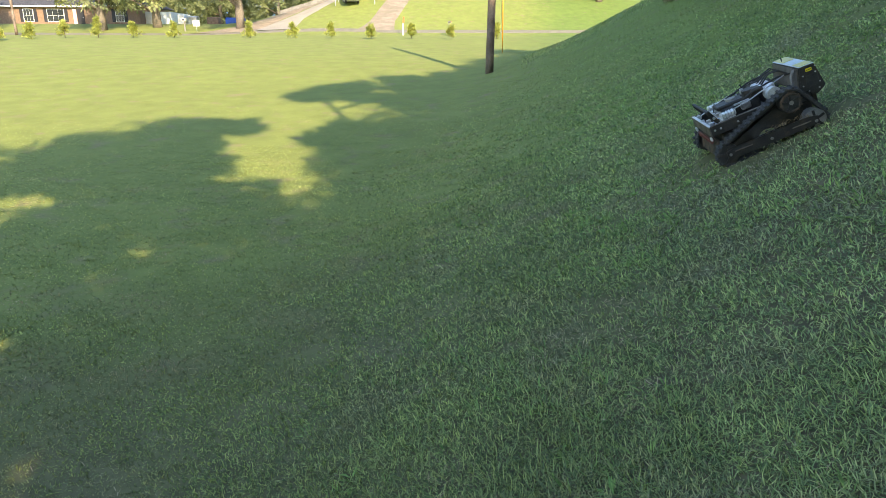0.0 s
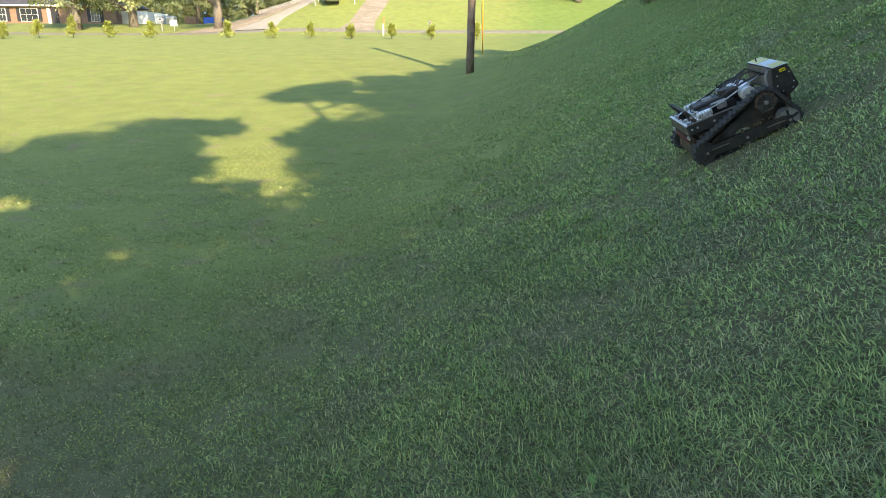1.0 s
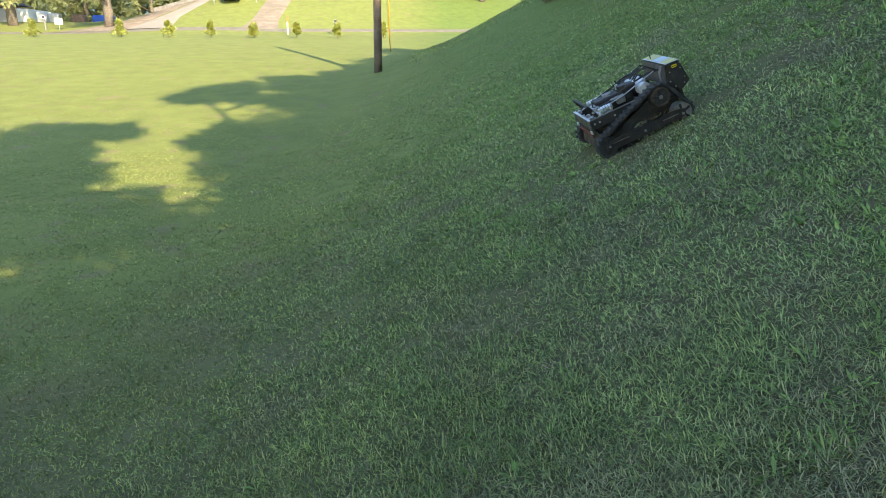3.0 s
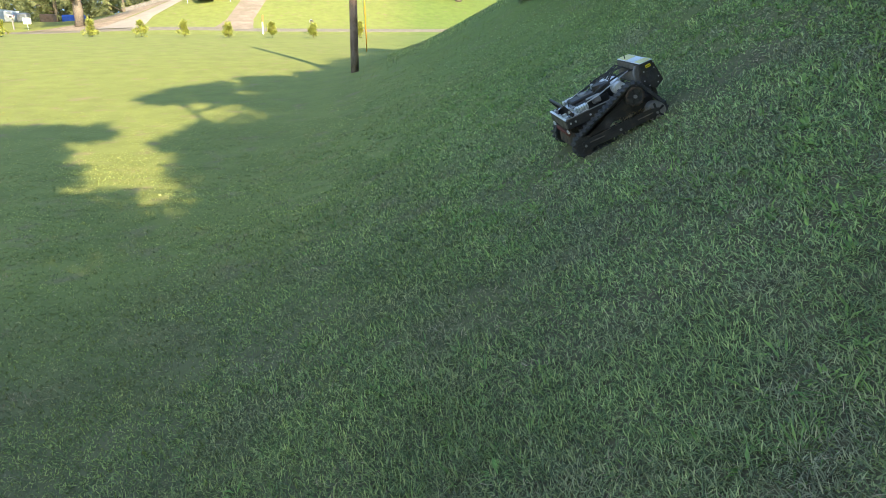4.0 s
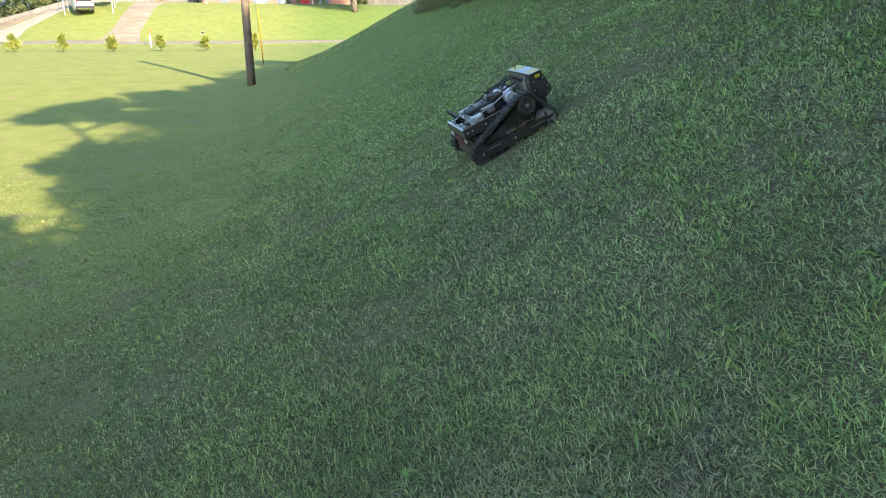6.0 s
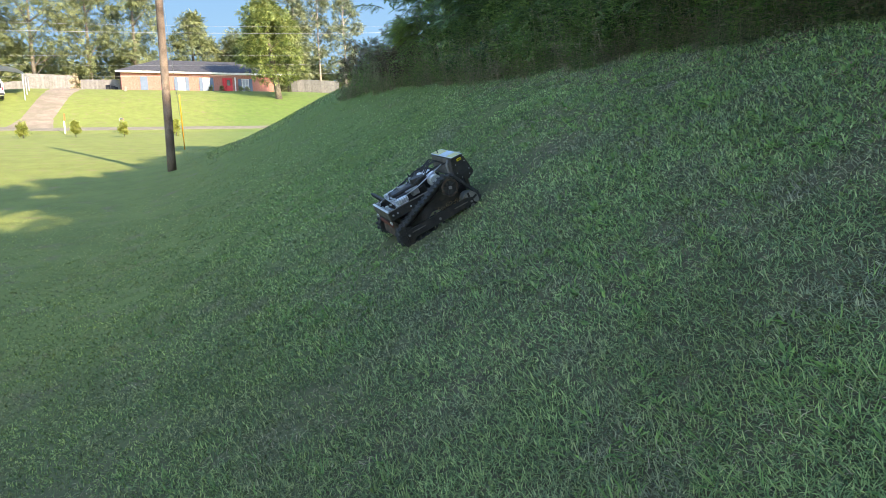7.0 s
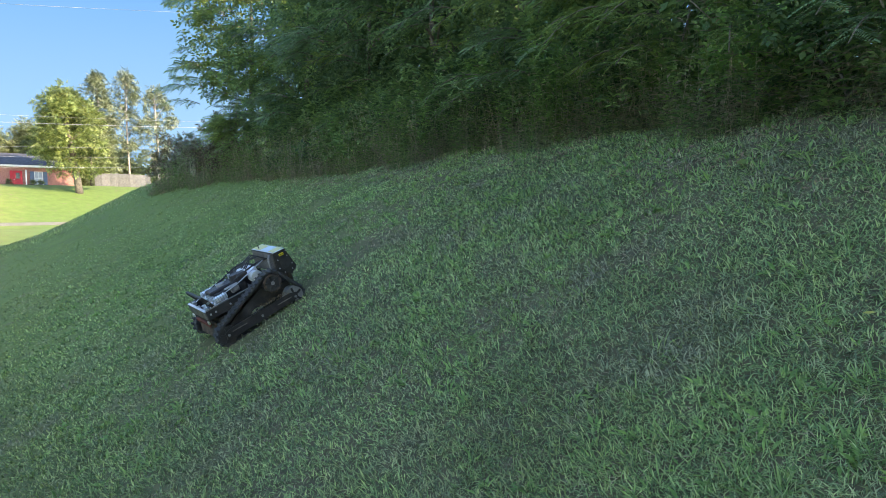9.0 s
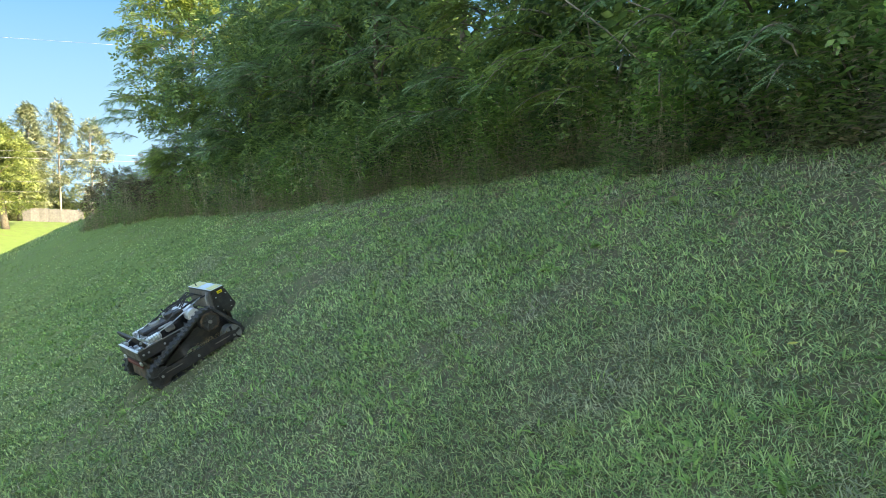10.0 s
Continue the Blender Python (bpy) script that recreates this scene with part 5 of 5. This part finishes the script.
def lawn_blades(name, n, r0, r1, h0, h1, w, material, label, density, lean, thin, wide=1.9):
    x, y, r = sown(n, r0, r1, -46, 92, density)
    keep = (lush(x, y) > thin + RNG.normal(size=n) * 0.07) & (RNG.random(n) > bare(x, y) * 0.75) & off_mower(x, y) & in_mown(x, y) & (RNG.random(n) > (r - r1 * 0.55) / (r1 * 0.45))
    x, y, r = x[keep], y[keep], r[keep]
    n = len(x)
    low = step(-3.5, 0.5, up_bank(x, y)) * 0.4 + 0.6
    size = RNG.uniform(h0, h1, n) * (0.6 + 0.8 * lush(x, y)) * low
    wid = w * RNG.uniform(0.6, 1.4, n) * np.clip(r / 4.5, 0.6, wide)
    return blade_mesh(name, x, y, r, size, wid, np.radians(RNG.uniform(*lean, n)), material, label)


lawn_blades("grass", 840000, 1.5, 23, 0.024, 0.066, 0.0076, M_BLADE, "short mown green grass on the bank", 1.5, (20, 84), 0.36, 2.8)
lawn_blades("lawn_grass", 170000, 13, 50, 0.03, 0.06, 0.006, M_LAWN, "short mown yellow-green grass of the open lawn", 1.1, (15, 75), 0.3, 5.0)
lawn_blades("grass_undergrowth", 190000, 1.5, 14, 0.025, 0.06, 0.012, M_THATCH, "dull grey-brown thatch low among the mown grass", 1.5, (55, 86), 0.2)


def straw(name, n):
    """Dry clippings lying flat, most of them where the grass is thin."""
    x, y, r = sown(n, 1.5, 13, -46, 92, 1.55)
    keep = ((lush(x, y) < 0.43 + RNG.normal(size=n) * 0.10) | (RNG.random(n) < bare(x, y) * 0.8)) & off_mower(x, y) & (RNG.random(n) < 0.25 + 0.75 * step(-3, 1, up_bank(x, y)))
    x, y, r = x[keep], y[keep], r[keep]
    n = len(x)
    return blade_mesh(name, x, y, r, RNG.uniform(0.025, 0.10, n), 0.0046 * np.clip(r / 4.5, 0.6, 1.8) * RNG.uniform(0.6, 1.4, n), np.radians(RNG.uniform(58, 86, n)), M_STRAW, "dry straw-coloured clippings lying among the grass", None, 0.5)


straw("straw_grass", 100000)


def clumps(name, n, per, h0, h1, w, fan, rootr, material, label, where, waist, low=-0.5):
    """Plants of several blades or leaves that fan out of one root."""
    x, y, r = sown(n, 2.0, 15, -40, 92, 1.25)
    u = up_bank(x, y)
    keep = (patches(x, y, 1.7, 11) > where + RNG.normal(size=n) * 0.07) & off_mower(x, y) & in_mown(x, y) & (RNG.random(n) < step(low - 1.5, low + 2.0, u))
    x, y, r = x[keep], y[keep], r[keep]
    m = len(x) * per
    big = np.repeat(RNG.uniform(0.6, 1.25, len(x)), per)
    x, y, r = np.repeat(x, per), np.repeat(y, per), np.repeat(r, per)
    th = RNG.uniform(0, 2 * np.pi, m)
    d = rootr * RNG.random(m) * big
    return blade_mesh(name, x + np.cos(th) * d, y + np.sin(th) * d, r, RNG.uniform(h0, h1, m) * big, w * big * RNG.uniform(0.7, 1.3, m) * np.clip(r / 5, 0.7, 1.5), np.radians(RNG.uniform(*fan, m)), material, label, th, waist)


clumps("grass_tufts", 6000, 14, 0.04, 0.105, 0.0085, (20, 75), 0.05, M_TUFT, "taller bright green grass tufts on the bank", 0.50, 0.4)
clumps("lawn_clumps", 5200, 12, 0.025, 0.06, 0.008, (30, 80), 0.09, M_LAWN, "darker clumps of grass in the open lawn", 0.46, 0.4, -9.0)
clumps("broadleaf_weeds", 3200, 8, 0.035, 0.085, 0.020, (35, 78), 0.03, M_WEED, "small broad-leaved weeds growing in the bank's grass", 0.47, 0.5, 0.5)

def litter(name, n, label):
    """Dead leaves and bits of stalk on the soil at the foot of the wood."""
    v = RNG.uniform(-1.5, 14, n)
    u = np.interp(v, EDGE_V, EDGE_U) + RNG.uniform(-0.75, 0.7, n)
    c, s = math.cos(BANK_AZ), math.sin(BANK_AZ)
    x, y = u * c + v * s, -u * s + v * c
    k = patches(x, y, 0.9, 31) > 0.46
    x, y = x[k], y[k]
    m = len(x)
    return blade_mesh(name, x, y, np.hypot(x, y), RNG.uniform(0.03, 0.12, m), RNG.uniform(0.006, 0.028, m), np.radians(RNG.uniform(60, 88, m)), M_LITTER, label)


litter("leaf_litter", 16000, "brown dead leaves and stalks at the wood's edge")
for X, Y, size, mt, lab in ((4.62, 1.80, 0.14, M_LEAF_B, "single pale green leaf fallen on the grass"), (3.65, 0.54, 0.055, M_DRYLEAF, "single yellow leaf fallen on the grass"), (3.01, 0.61, 0.04, M_DRYLEAF, "small yellow leaf fallen on the grass")):
    bm = bmesh.new()
    rows = [[bm.verts.new((t * size, q * size * 0.26 * math.sin(math.pi * min(0.97, t + 0.05)), 0.05 * size * abs(q) + 0.08 * size * t)) for q in (-1, 0, 1)] for t in (0, .2, .4, .6, .8, 1)]
    for a, b in zip(rows, rows[1:]):
        bm.faces.new((a[0], a[1], b[1], b[0])), bm.faces.new((a[1], a[2], b[2], b[1]))
    leaf = part("fallen_leaf", bm, mt)
    leaf.matrix_world = Matrix.Translation((X, Y, land1(X, Y) + 0.045)) @ land_normal(X, Y).to_track_quat("Z", "X").to_matrix().to_4x4() @ Matrix.Rotation(X * 9, 4, "Z")
    tagged(leaf, lab, "leaf", "fallen leaves")

# uncut grass on the shoulder of the bank
TN = 3000
RX, RY = RNG.uniform(-0.5, 5.0, TN), RNG.normal(28.0, 1.0, TN)
gx, gy = RX * math.cos(BANK_AZ) + RY * math.sin(BANK_AZ), -RX * math.sin(BANK_AZ) + RY * math.cos(BANK_AZ)
GV, GF = spread(LEAF * np.array([1, 0.25, 1]), LEAF_F, np.stack([gx, gy, land(gx, gy) - 0.02], -1), np.stack([RNG.normal(size=TN) * .6, RNG.normal(size=TN) * .6, np.full(TN, 1.0)], -1), np.tile([0, 1.0, 0.2], (TN, 1)) + RNG.normal(size=(TN, 3)) * 0.4, RNG.uniform(0.05, 0.15, TN))
tagged(arrays("tall_grass", GV, GF, M_BLADE), "uncut taller grass along the shoulder of the bank", "grass", kind="stuff")
